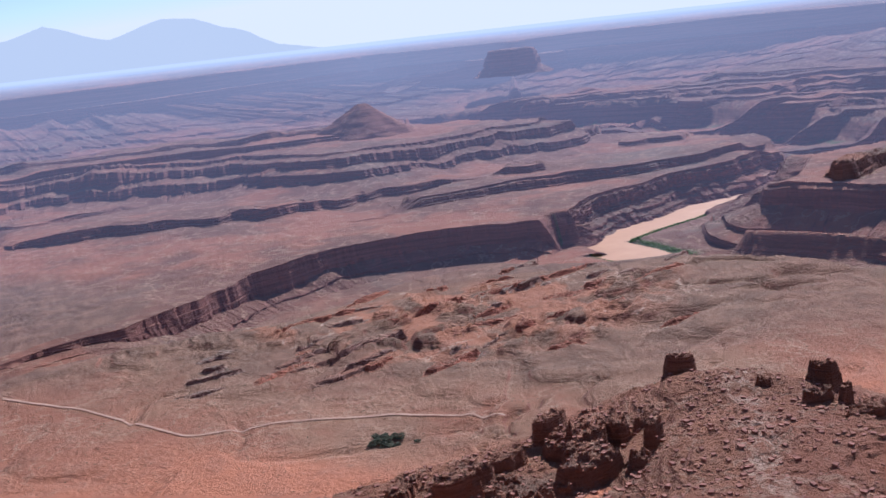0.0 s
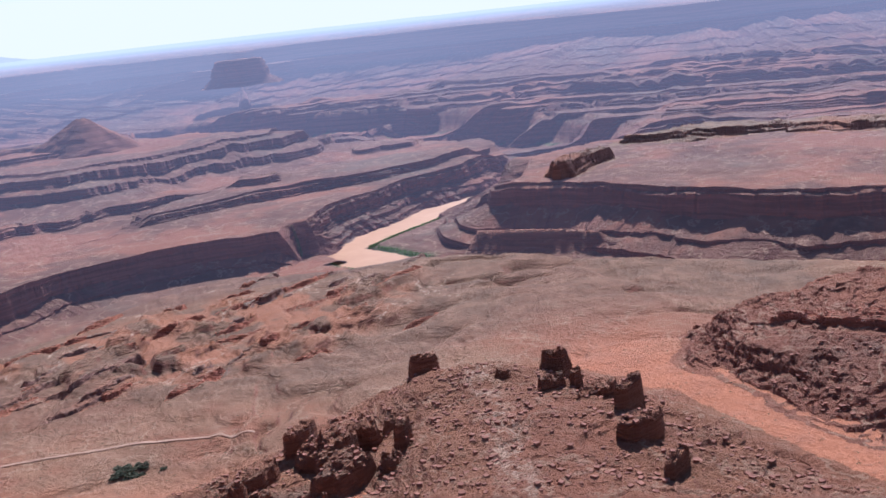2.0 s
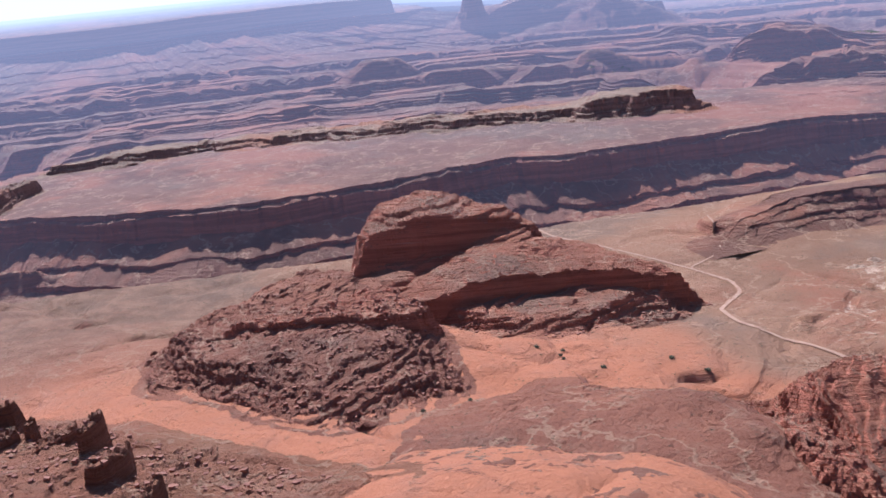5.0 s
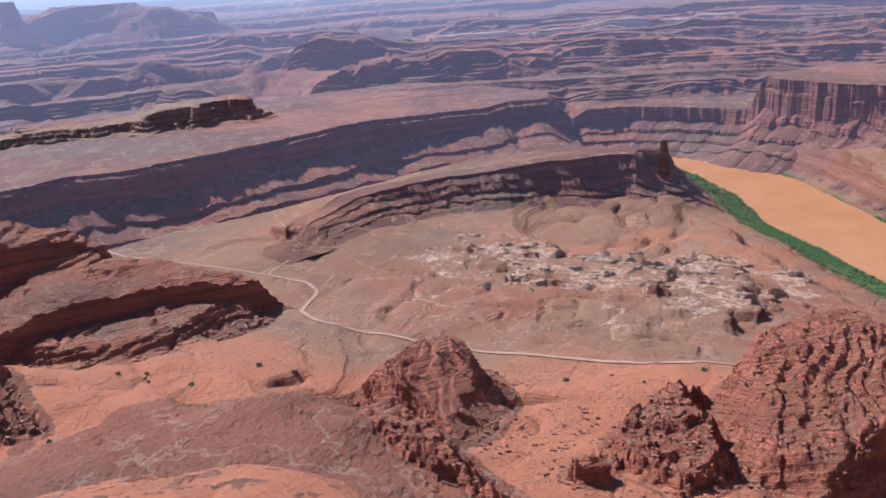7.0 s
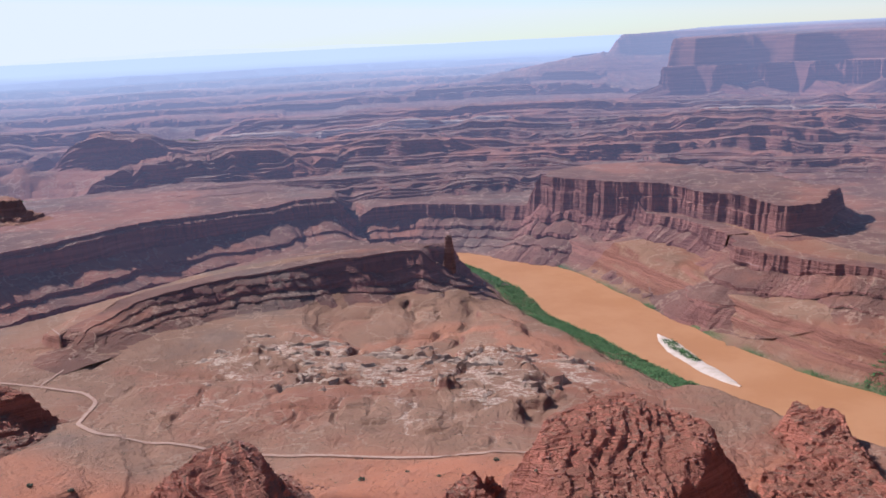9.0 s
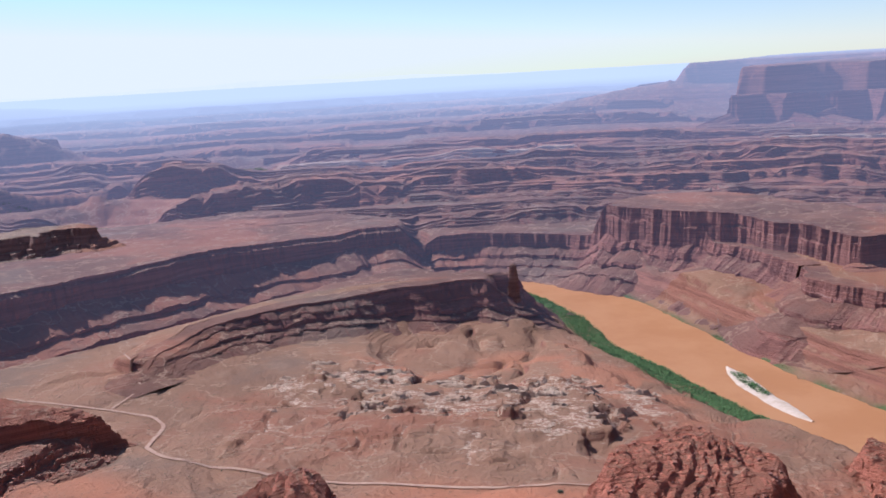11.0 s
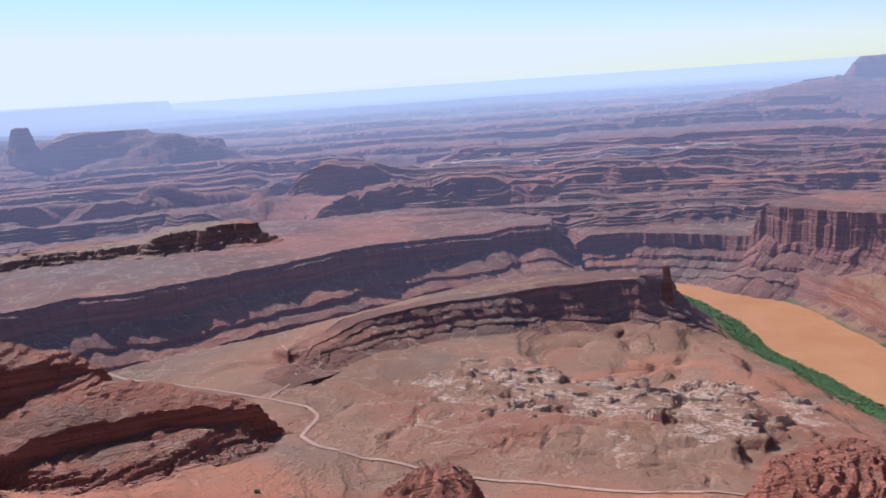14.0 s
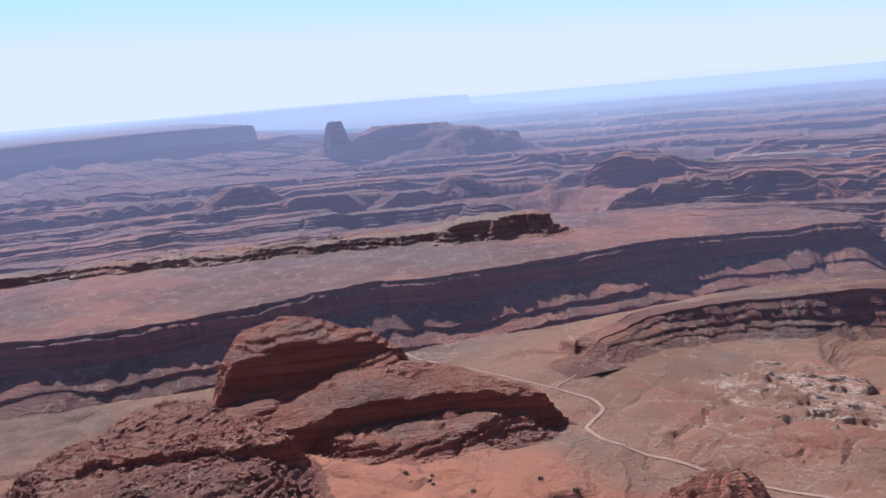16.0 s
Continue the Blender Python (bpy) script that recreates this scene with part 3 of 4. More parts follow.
def outcrop(name, label, outline, spots, mat, cliff=12.0, talus=14.0, share=0.25, dip=(0, 0), step=7.0, ledge=0.75, block=2.0, block_size=8.0,
            ragged=10.0, spacing=1.8, seed=0, joint=0.0, category="rock outcrop", group="", size=60.0, crest=None):
    pts = np.array(outline)
    lo, hi = pts.min(0) - talus - 14, pts.max(0) + talus + 14
    nx, ny = (np.ceil((hi - lo) / spacing)).astype(int)
    x, y = np.meshgrid(np.linspace(lo[0], hi[0], nx), np.linspace(lo[1], hi[1], ny))
    x, y = x + 0.35 * spacing * vnoise(x / 2.3, y / 2.3, seed + 70), y + 0.35 * spacing * vnoise(x / 2.1, y / 2.1, seed + 71)
    base = height(x, y)
    d = inside(outline, x, y) + ragged * fbm(x, y, 45, 4, seed, 0.5)
    if joint:
        d = d + joint * ridged(x, y, 30, 2, seed + 5)
    p = bed_profile(d, cliff, talus, share)
    top = level(spots, x, y, 2.0, size) + 3 * fbm(x, y, 40, 3, seed + 2)
    z = base + np.maximum(top - base, 0) * p
    lean = dip[0] * x + dip[1] * y + 9 * fbm(x, y, 110, 3, seed + 3)
    lean = lean + 2.5 * fbm(x, y, 28, 3, seed + 4)
    lean = lean + 0.5 * step * vnoise((z - lean) / (2.3 * step), 0 * x, seed + 6)
    zt = terraces(z - lean, step, 0.7, ledge) + lean
    zt = terraces(zt - lean, step * 0.37, 0.65, ledge * 0.7) + lean
    on = smooth(0.02, 0.15, p)
    z = z + on * (zt - z)
    rise = smooth(0.05, 0.3, p) * (1 - 0.4 * smooth(0.9, 1.0, p))
    z = z + rise * (block * cells(x, y, block_size, seed + 11) + 0.5 * block * cells(x, y, block_size * 0.45, seed + 12)) + on * 0.7 * fbm(x, y, 9, 3, seed + 13)
    z = np.where(p > 0.004, z, base - 4)
    SURFACES.append((lo, (hi - lo) / (np.array([nx, ny]) - 1), np.where(p > 0.004, z, -99)))
    pale = 0.5 * smooth(15, 6, along(crest, x, y)[0] + 6 * fbm(x, y, 20, 3, seed)) if crest else 0 * x
    near = group == NEAR or category == "butte"   # the large ones come apart into crown, face and debris
    thing = new(name) if near else None
    for key, low, high in (("rock_face", 0.3, 0.95), ("crown", 0.95, 9.0), ("debris_slope", 0.0, 0.3)) if near else ((name, 0.0, 9.0),):
        ob = sheet(key, x, y, z, mat, {"pale": pale}, crisp=True)
        q = np.max([p[:-1, :-1], p[1:, :-1], p[:-1, 1:], p[1:, 1:]], axis=0).ravel()
        keep = (q > low) & (q <= high)
        bm = bmesh.new()
        bm.from_mesh(ob.data)
        bmesh.ops.delete(bm, geom=[f for f in bm.faces if not keep[f.index]], context="FACES")
        bm.to_mesh(ob.data)
        bm.free()
        if near:
            ob.parent = thing
    if near:
        ob = thing
    return tagged(ob, label, category, group)


outcrop("rock_hill", "large red sandstone hill with dark shaded ledges",
        [(862, 440), (885, 520), (892, 640), (905, 760), (870, 830), (800, 840), (700, 800), (640, 760), (650, 650), (672, 560), (727, 491), (800, 462)],
        [(852, 785, 136), (800, 780, 134), (870, 690, 118), (880, 590, 92), (858, 455, 76), (760, 560, 78), (700, 620, 84), (700, 735, 96), (770, 690, 92), (740, 650, 84)],
        RED_ROCK, cliff=26, talus=18, share=0.2, dip=(0.03, -0.06), step=5, ledge=0.85, block=1.1, block_size=9, ragged=14, seed=101, group=NEAR, size=45)
outcrop("rock_butte", "flat-topped red butte crowning the hill with a dark face",
        [(925, 700), (908, 770), (885, 845), (800, 850), (715, 805), (672, 760), (720, 738), (785, 705), (845, 660), (882, 612), (912, 640)],
        [(852, 790, 151), (800, 790, 148), (725, 775, 134), (885, 725, 138), (896, 650, 116)], RED_ROCK, cliff=32, talus=10, share=0.1, step=6, ledge=0.7, block=1.4, block_size=8, ragged=12, seed=141, group=NEAR, size=40)
outcrop("rock_fin", "low red sandstone fin of stacked slabs with a dark face",
        [(864, 440), (884, 520), (888, 600), (868, 660), (800, 690), (730, 680), (648, 668), (632, 640), (690, 606), (742, 590), (800, 548), (836, 480)],
        [(858, 450, 90), (872, 540, 98), (860, 620, 108), (780, 640, 110), (700, 645, 104), (650, 650, 98), (800, 570, 97)],
        RED_ROCK, cliff=8, talus=9, share=0.2, dip=(0.05, 0.12), step=4.5, ledge=0.9, block=0.9, block_size=8, ragged=10, seed=142, spacing=1.4, group=NEAR, size=35)
outcrop("rock_outcrop", "shaded ledge across the brown knoll",
        [(480, 705), (560, 700), (640, 655), (632, 592), (600, 572), (560, 610), (530, 650)], [(500, 695, 121), (600, 660, 119), (615, 600, 110)], RED_ROCK,
        cliff=7, talus=10, share=0.3, step=5, block=2.5, block_size=8, seed=143, group=NEAR)
outcrop("rock_hill", "brown knoll with broken red ledges",
        [(425, 604), (412, 545), (424, 503), (460, 487), (530, 490), (600, 560), (640, 640), (690, 744), (640, 800), (540, 800), (450, 780), (400, 690)],
        [(489, 760, 116), (538, 710, 118), (615, 733, 122), (680, 740, 122), (525, 600, 114), (430, 575, 104), (500, 520, 98), (590, 600, 104), (440, 680, 110)],
        MOUND_ROCK, cliff=34, talus=25, share=0.3, dip=(0.02, -0.04), step=6, ledge=0.75, block=2.0, block_size=9, ragged=14, seed=102, group=NEAR, size=50)
outcrop("rock_mound", "smooth red-brown sandstone mound",
        [(484, 442), (564, 428), (600, 370), (634, 317), (610, 250), (580, 200), (529, 170), (480, 130), (430, 110), (380, 150), (380, 300), (400, 400)],
        [(574, 287, 118), (550, 228, 112), (511, 175, 106), (436, 249, 113), (479, 348, 113), (560, 400, 92), (620, 310, 96), (420, 140, 108)],
        MOUND_ROCK, cliff=60, talus=30, share=0.3, step=8, ledge=0.12, block=0.6, ragged=8, seed=103, group=NEAR, size=50)
outcrop("rock_outcrop", "dark broken sandstone ledges on the mound's edge",
        [(596, 222), (560, 180), (520, 150), (475, 100), (452, 112), (490, 165), (520, 205), (560, 245)],
        [(575, 225, 112), (540, 190, 111), (500, 150, 108), (465, 110, 104)], RED_ROCK, cliff=14, talus=16, share=0.3, step=6, block=3.2, block_size=7, seed=104, group=NEAR)
outcrop("rock_dome", "rounded red sandstone dome with leaning slabs",
        [(650, 292), (616, 250), (575, 200), (570, 175), (600, 160), (645, 158), (690, 165), (725, 190), (715, 235), (690, 270)],
        [(683, 210, 114), (640, 236, 105), (610, 200, 90), (650, 180, 96), (710, 200, 92), (660, 270, 92)],
        RED_ROCK, cliff=30, talus=14, share=0.2, dip=(0.1, 0.5), step=5, ledge=0.9, block=0.8, block_size=9, seed=105, spacing=1.4, group=NEAR, size=25)
outcrop("rock_fin", "tall leaning red sandstone fin with a shaded overhang",
        [(519, -58), (540, -82), (590, -128), (640, -163), (690, -175), (740, -140), (757, -110), (745, -60), (712, -10), (669, 18), (630, 5), (560, -10)],
        [(690, -45, 124), (715, -82, 132), (655, -137, 120), (605, -135, 104), (600, -85, 106), (565, -85, 94), (530, -55, 88), (620, -12, 108), (580, -40, 98), (735, -110, 110)],
        RED_ROCK, cliff=30, talus=10, share=0.12, dip=(0.25, -0.35), step=5.5, ledge=0.6, block=2.0, block_size=8, seed=106, spacing=1.4, group=NEAR, size=25)
outcrop("rock_outcrop", "cracked red ledge beside the sandstone fin",
        [(640, 22), (670, 18), (660, 45), (600, 72), (575, 76), (545, 60), (520, 20), (560, -5), (610, 5)],
        [(650, 22, 96), (600, 50, 94), (560, 40, 94), (540, 20, 92), (600, 15, 96)], RED_ROCK, cliff=9, talus=12, share=0.3, step=6, block=3.0, block_size=7, seed=107, spacing=1.5, group=NEAR)
outcrop("rock_outcrop", "small dark square rock pillar",
        [(535, 92), (542, 70), (528, 62), (518, 78), (522, 92)], [(530, 78, 99)], RED_ROCK, cliff=5, talus=8, share=0.2, step=5, block=2.0, block_size=5, ragged=3, seed=108, spacing=1.2, group=NEAR)
outcrop("rock_bluff", "dark red layered bluff above the river bank",
        [(854, -234), (885, -262), (855, -300), (772, -292), (700, -288), (643, -252), (660, -210), (692, -182), (745, -190), (770, -225), (800, -240)],
        [(850, -262, 56), (790, -262, 54), (700, -240, 54), (680, -215, 56)], RED_ROCK, cliff=7, talus=10, share=0.25, step=7, block=3, block_size=8, seed=109, spacing=1.6, group=NEAR)
outcrop("rock_spur", "brown rubble spur with a pale crest",
        [(-120, 660), (-40, 700), (40, 725), (110, 765), (170, 805), (240, 775), (300, 735), (320, 640), (330, 500), (345, 380), (150, 320), (-60, 350), (-130, 500)],
        [(180, 745, 122), (215, 700, 128), (255, 680, 122), (230, 630, 131), (190, 560, 139), (160, 450, 152), (60, 600, 108), (0, 560, 106), (-70, 560, 90), (100, 680, 104), (280, 480, 128)],
        BROWN_ROCK, cliff=70, talus=40, share=0.3, step=6, ledge=0.5, block=1.1, block_size=9, ragged=16, seed=110, spacing=1.8, group=NEAR, size=45, crest=[(215, 720, 0), (200, 640, 0), (175, 540, 0), (150, 420, 0)])
for k, (cx, cy, top, w) in enumerate(((178, 742, 132, 14), (268, 690, 135, 18), (222, 678, 134, 7), (70, 640, 118, 20), (110, 655, 122, 14), (15, 590, 112, 24), (55, 575, 116, 18), (110, 590, 124, 15), (-30, 580, 100, 20))):
    ring = [(cx + w * (1 + 0.3 * math.sin(3 * a + k)) * math.cos(a), cy + w * (1 + 0.3 * math.cos(2 * a + k)) * math.sin(a)) for a in np.linspace(0, 2 * math.pi, 9)[:-1]]
    outcrop("rock_outcrop", "blocky dark brown crag on the rubble spur", ring, [(cx, cy, top)], BROWN_ROCK, cliff=6, talus=9, share=0.3, step=4, block=3.5, block_size=5,
            ragged=9, seed=120 + k, spacing=1.3, group="crags on the spur")
crag_seeds = random.Random(77)
for k in range(26):
    t = crag_seeds.random()
    cx, cy = -90 + 230 * t + crag_seeds.uniform(-30, 30), 560 + 110 * t + crag_seeds.uniform(-60, 45)
    if k > 17:
        cx, cy = 250 + crag_seeds.uniform(-15, 45), 440 + crag_seeds.uniform(0, 200)
    w, a0 = crag_seeds.uniform(6, 15), crag_seeds.uniform(0.2, 1.0)
    ring = []
    for a in np.linspace(0, 2 * math.pi, 10)[:-1]:
        lx, ly = 1.7 * w * math.cos(a) * crag_seeds.uniform(0.7, 1.2), 0.8 * w * math.sin(a) * crag_seeds.uniform(0.6, 1.2)
        ring.append((cx + lx * math.cos(a0) - ly * math.sin(a0), cy + lx * math.sin(a0) + ly * math.cos(a0)))
    top = float(surface(np.array([cx]), np.array([cy]))[0]) + crag_seeds.uniform(8, 20)
    outcrop("rock_outcrop", "jagged dark brown crag on the rubble spur", ring, [(cx, cy, top)], BROWN_ROCK, cliff=3.5, talus=5, share=0.2, step=4, block=2.6, block_size=5,
            ragged=6, seed=160 + k, spacing=1.4, group="crags on the spur")
outcrop("rock_outcrop", "upright knob at the ridge's end", [(1462, 95), (1450, 78), (1438, 86), (1445, 102)], [(1450, 90, 110)], GREY_ROCK, cliff=6, talus=8, share=0.2, step=5,
        ragged=3, seed=131, spacing=1.5)
outcrop("butte", "dark flat-topped knob on the tan plateau",
        [(640, 1590), (665, 1575), (740, 1640), (830, 1705), (800, 1740), (700, 1690)], [(660, 1600, 128), (740, 1660, 122), (820, 1715, 122)], GREY_ROCK, cliff=12, talus=16,
        share=0.25, step=8, seed=133, spacing=2.4, category="butte")
outcrop("butte", "low dark ledge of broken red rock behind the plateau",
        [(930, 1850), (1000, 1790), (1200, 1700), (1400, 1440), (1560, 1250), (1640, 1080), (1800, 900), (1860, 980), (1700, 1240), (1400, 1660), (1100, 1900)],
        [(1000, 1820, 118), (1300, 1600, 116), (1600, 1200, 120), (1760, 1000, 142)], GREY_ROCK, cliff=22, talus=40, share=0.4, step=9, block=0.5, seed=134, spacing=3, ragged=30, category="butte")


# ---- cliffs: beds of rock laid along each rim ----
# the rim and wall rock also glow with painted haze by distance
WHITE_RIM = desert("pale rim rock with painted haze", haze=True, soil=(0.42, 0.28, 0.2), rock=(0.46, 0.33, 0.26))
CLIFF = desert("bedded canyon wall with painted haze", haze=True, soil=(0.225, 0.105, 0.067), rock=(0.22, 0.09, 0.062))


def cliff(label, line, run, beds, seed, side=1, spacing=3.0, alcove=12.0, flute=0.0, steep=0.5, mat=CLIFF, drop_from=None, ragged=5.0, behind=None, tiers=None):
    """Beds of uneven thickness from a rim down to its foot; the rim follows the line and faces the given side."""
    rng = np.random.default_rng(seed)
    pts = np.array(line, float)
    s = np.concatenate([[0], np.cumsum(np.hypot(*np.diff(pts, axis=0).T))])
    u = np.linspace(0, s[-1], max(12, int(s[-1] / spacing)))
    p = np.stack([np.interp(u, s, pts[:, k]) for k in range(2)], 1)
    w = max(3, int(30 / spacing) | 1)
    for k in range(2):
        p[:, k] = np.convolve(np.pad(p[:, k], w // 2, "reflect", reflect_type="odd"), np.ones(w) / w, "valid")
    d = np.gradient(p, axis=0)
    d /= np.hypot(d[:, 0], d[:, 1])[:, None]
    nrm = side * np.stack([d[:, 1], -d[:, 0]], 1)
    ww = max(5, int(60 / spacing) | 1)
    for k in range(2):
        nrm[:, k] = np.convolve(np.pad(nrm[:, k], ww // 2, "edge"), np.ones(ww) / ww, "valid")
    nrm /= np.hypot(nrm[:, 0], nrm[:, 1])[:, None]
    bays = 1.5 * alcove * fbm(u, 0 * u + seed, 8 * alcove + 20, 5, seed, 0.55)
    p = p + nrm * (np.abs(bays) - 2)[:, None]
    back = (set_back(np.hypot(p[:, 0], p[:, 1])) if behind is None else behind + 0 * u) + np.abs(bays) + 14
    def spot(off):
        return p + nrm * (off[:, None] if np.ndim(off) else off)
    def ground_at(off):
        q = spot(off)
        return height(q[:, 0], q[:, 1])
    def even(z, n):
        n = max(3, int(n / spacing) | 1)
        return np.convolve(np.pad(z, n // 2, "edge"), np.ones(n) / n, "valid")
    inner = ground_at(-back)
    top = even(inner, 40) + 0.8
    foot = np.minimum(even(ground_at(run), 50), top - 1) - 1.5
    if tiers is None:   # uneven beds, each a riser with a slope of debris under it
        tiers = []
        for b in range(beds):
            t, share = rng.uniform(0.5, 1.6), rng.uniform(0.5, 0.9) if b < beds * steep else rng.uniform(0.3, 0.7)
            tiers += [(t * share, 0.04), (t * (1 - share), rng.uniform(0.3, 1.5) * (0.55 if b < beds * steep else 1.2))]
    n = len(tiers)
    tall = np.stack([t[0] * np.clip(1 + 0.8 * fbm(u, 0 * u + 13.7 * i, 95, 4, seed + 80 + i), 0.12, 2.2) for i, t in enumerate(tiers)])
    wide = np.stack([t[1] * np.clip(1 + 0.7 * fbm(u, 0 * u + 9.3 * i, 120, 4, seed + 110 + i), 0.2, 2.2) for i, t in enumerate(tiers)])
    down = np.concatenate([0 * tall[:1], np.cumsum(tall / tall.sum(0), 0)])
    out = np.concatenate([0 * wide[:1], np.cumsum(wide / wide.sum(0), 0)])
    rows = [(spot(-back), inner + 0.25), (spot(-6.0), top)]
    cut_in = flute * ridged(u, 0 * u, 16, 2, seed + 3) if flute else 0 * u
    own = [ragged * (0.3 + i / n) * fbm(u, 0 * u + 5.1 * i, 26, 4, seed + 20 + i, 0.55) + 0.45 * ragged * lattice(np.floor(u / 9 + 0.4 * vnoise(u / 9, 0 * u + i, seed)).astype(np.int64), i, seed) for i in range(n + 1)]
    spurs = ridged(u + 12 * vnoise(u / 40, 0 * u, seed + 5), 0 * u, 42, 3, seed + 6)
    mid = 3
    for i in range(n):
        riser = tiers[i][0] * run > 3 * tiers[i][1] * run
        for k in (0.0, 0.08, 0.36, 0.4, 0.7, 0.74) if riser else (0.0, 0.2, 0.4, 0.6, 0.8):
            h = down[i] + (down[i + 1] - down[i]) * k
            off = run * (out[i] + (out[i + 1] - out[i]) * k) + cut_in * (1 - h)
            if riser:
                off = off + own[i] * (0.3 if i == 0 else 1) + (0.5 * ragged * (0.2 + 0.3 * vnoise(u / 14, 0 * u + i, seed + 9)) * (k > 0.38) + 0.5 * ragged * 0.25 * (k > 0.72))
            else:
                off = off + own[i] * (1 - k) + own[min(i + 1, n)] * k + ragged * 0.5 * spurs * 4 * k * (1 - k) + 0.25 * ragged * fbm(u, 0 * u + 7 * k + i, 12, 3, seed + 140)
            rows.append((spot(off), top + (foot - top) * h + 0.4 * fbm(u, 0 * u + i + k, 30, 2, seed + 60 + i)))
        if i <= n * steep:
            mid = len(rows) - 1
    rows.append((spot(run + 3.0), foot))
    x, y, z = drawn_in(np.stack([r[0][:, 0] for r in rows]), np.stack([r[0][:, 1] for r in rows]), np.stack([r[1] for r in rows]))
    thing = tagged(new("cliff"), label, "cliff")
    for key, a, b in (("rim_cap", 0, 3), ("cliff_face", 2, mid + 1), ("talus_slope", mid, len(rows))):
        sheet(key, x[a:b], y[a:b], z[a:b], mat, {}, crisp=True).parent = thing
    return thing


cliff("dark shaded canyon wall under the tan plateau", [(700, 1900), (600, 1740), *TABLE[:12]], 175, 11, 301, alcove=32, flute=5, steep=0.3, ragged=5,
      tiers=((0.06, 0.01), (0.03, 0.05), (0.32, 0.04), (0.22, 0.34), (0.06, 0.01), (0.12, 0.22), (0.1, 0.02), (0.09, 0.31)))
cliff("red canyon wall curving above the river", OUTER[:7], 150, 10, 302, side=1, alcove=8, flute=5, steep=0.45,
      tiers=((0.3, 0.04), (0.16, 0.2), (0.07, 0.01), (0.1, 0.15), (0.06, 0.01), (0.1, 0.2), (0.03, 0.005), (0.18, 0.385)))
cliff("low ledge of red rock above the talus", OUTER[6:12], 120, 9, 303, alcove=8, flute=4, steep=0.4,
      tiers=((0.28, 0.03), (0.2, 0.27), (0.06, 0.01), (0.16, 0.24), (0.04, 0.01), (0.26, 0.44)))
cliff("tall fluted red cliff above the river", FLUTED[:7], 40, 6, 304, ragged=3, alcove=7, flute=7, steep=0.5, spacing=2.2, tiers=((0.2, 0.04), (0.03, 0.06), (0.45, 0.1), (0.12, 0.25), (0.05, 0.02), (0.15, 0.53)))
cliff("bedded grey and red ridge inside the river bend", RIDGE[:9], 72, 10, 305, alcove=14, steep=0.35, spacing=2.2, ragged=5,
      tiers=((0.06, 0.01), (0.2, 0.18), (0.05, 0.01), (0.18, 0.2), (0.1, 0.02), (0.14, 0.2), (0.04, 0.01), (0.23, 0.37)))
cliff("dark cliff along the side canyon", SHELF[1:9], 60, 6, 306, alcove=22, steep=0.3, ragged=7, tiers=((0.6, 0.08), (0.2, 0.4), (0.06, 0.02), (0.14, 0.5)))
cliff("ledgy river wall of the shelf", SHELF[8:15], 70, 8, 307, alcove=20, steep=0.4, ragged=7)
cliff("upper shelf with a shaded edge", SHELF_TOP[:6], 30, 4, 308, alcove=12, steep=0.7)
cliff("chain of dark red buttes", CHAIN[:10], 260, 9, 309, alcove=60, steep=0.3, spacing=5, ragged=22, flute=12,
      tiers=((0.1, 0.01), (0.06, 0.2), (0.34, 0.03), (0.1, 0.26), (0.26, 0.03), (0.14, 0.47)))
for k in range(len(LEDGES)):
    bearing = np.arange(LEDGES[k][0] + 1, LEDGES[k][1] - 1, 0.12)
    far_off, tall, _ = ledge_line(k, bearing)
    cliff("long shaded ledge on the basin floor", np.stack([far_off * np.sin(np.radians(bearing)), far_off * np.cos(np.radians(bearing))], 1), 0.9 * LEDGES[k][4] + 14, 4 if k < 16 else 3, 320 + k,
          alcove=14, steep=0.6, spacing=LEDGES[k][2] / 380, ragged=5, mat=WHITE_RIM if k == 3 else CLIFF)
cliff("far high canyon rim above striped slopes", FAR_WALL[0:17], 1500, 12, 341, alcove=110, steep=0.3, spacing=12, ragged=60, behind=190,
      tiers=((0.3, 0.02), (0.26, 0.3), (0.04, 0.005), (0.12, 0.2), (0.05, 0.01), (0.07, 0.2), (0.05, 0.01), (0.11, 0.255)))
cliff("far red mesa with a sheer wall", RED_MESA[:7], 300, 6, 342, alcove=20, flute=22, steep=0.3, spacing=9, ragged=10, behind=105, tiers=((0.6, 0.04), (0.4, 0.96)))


# ---- dirt tracks ----
def track_material():
    m, n, l = material("pale dirt track")
    s = n["Principled BSDF"]
    geo = n.new("ShaderNodeNewGeometry")
    c = noise_out(n, l, geo.outputs["Position"], 0.15, 6)
    l.new(mixed(n, l, step_out(n, l, c, 0.35, 0.65), (0.44, 0.255, 0.16), (0.37, 0.195, 0.12)), s.inputs["Base Color"])
    s.inputs["Roughness"].default_value = 0.95
    return m


TRACK = track_material()
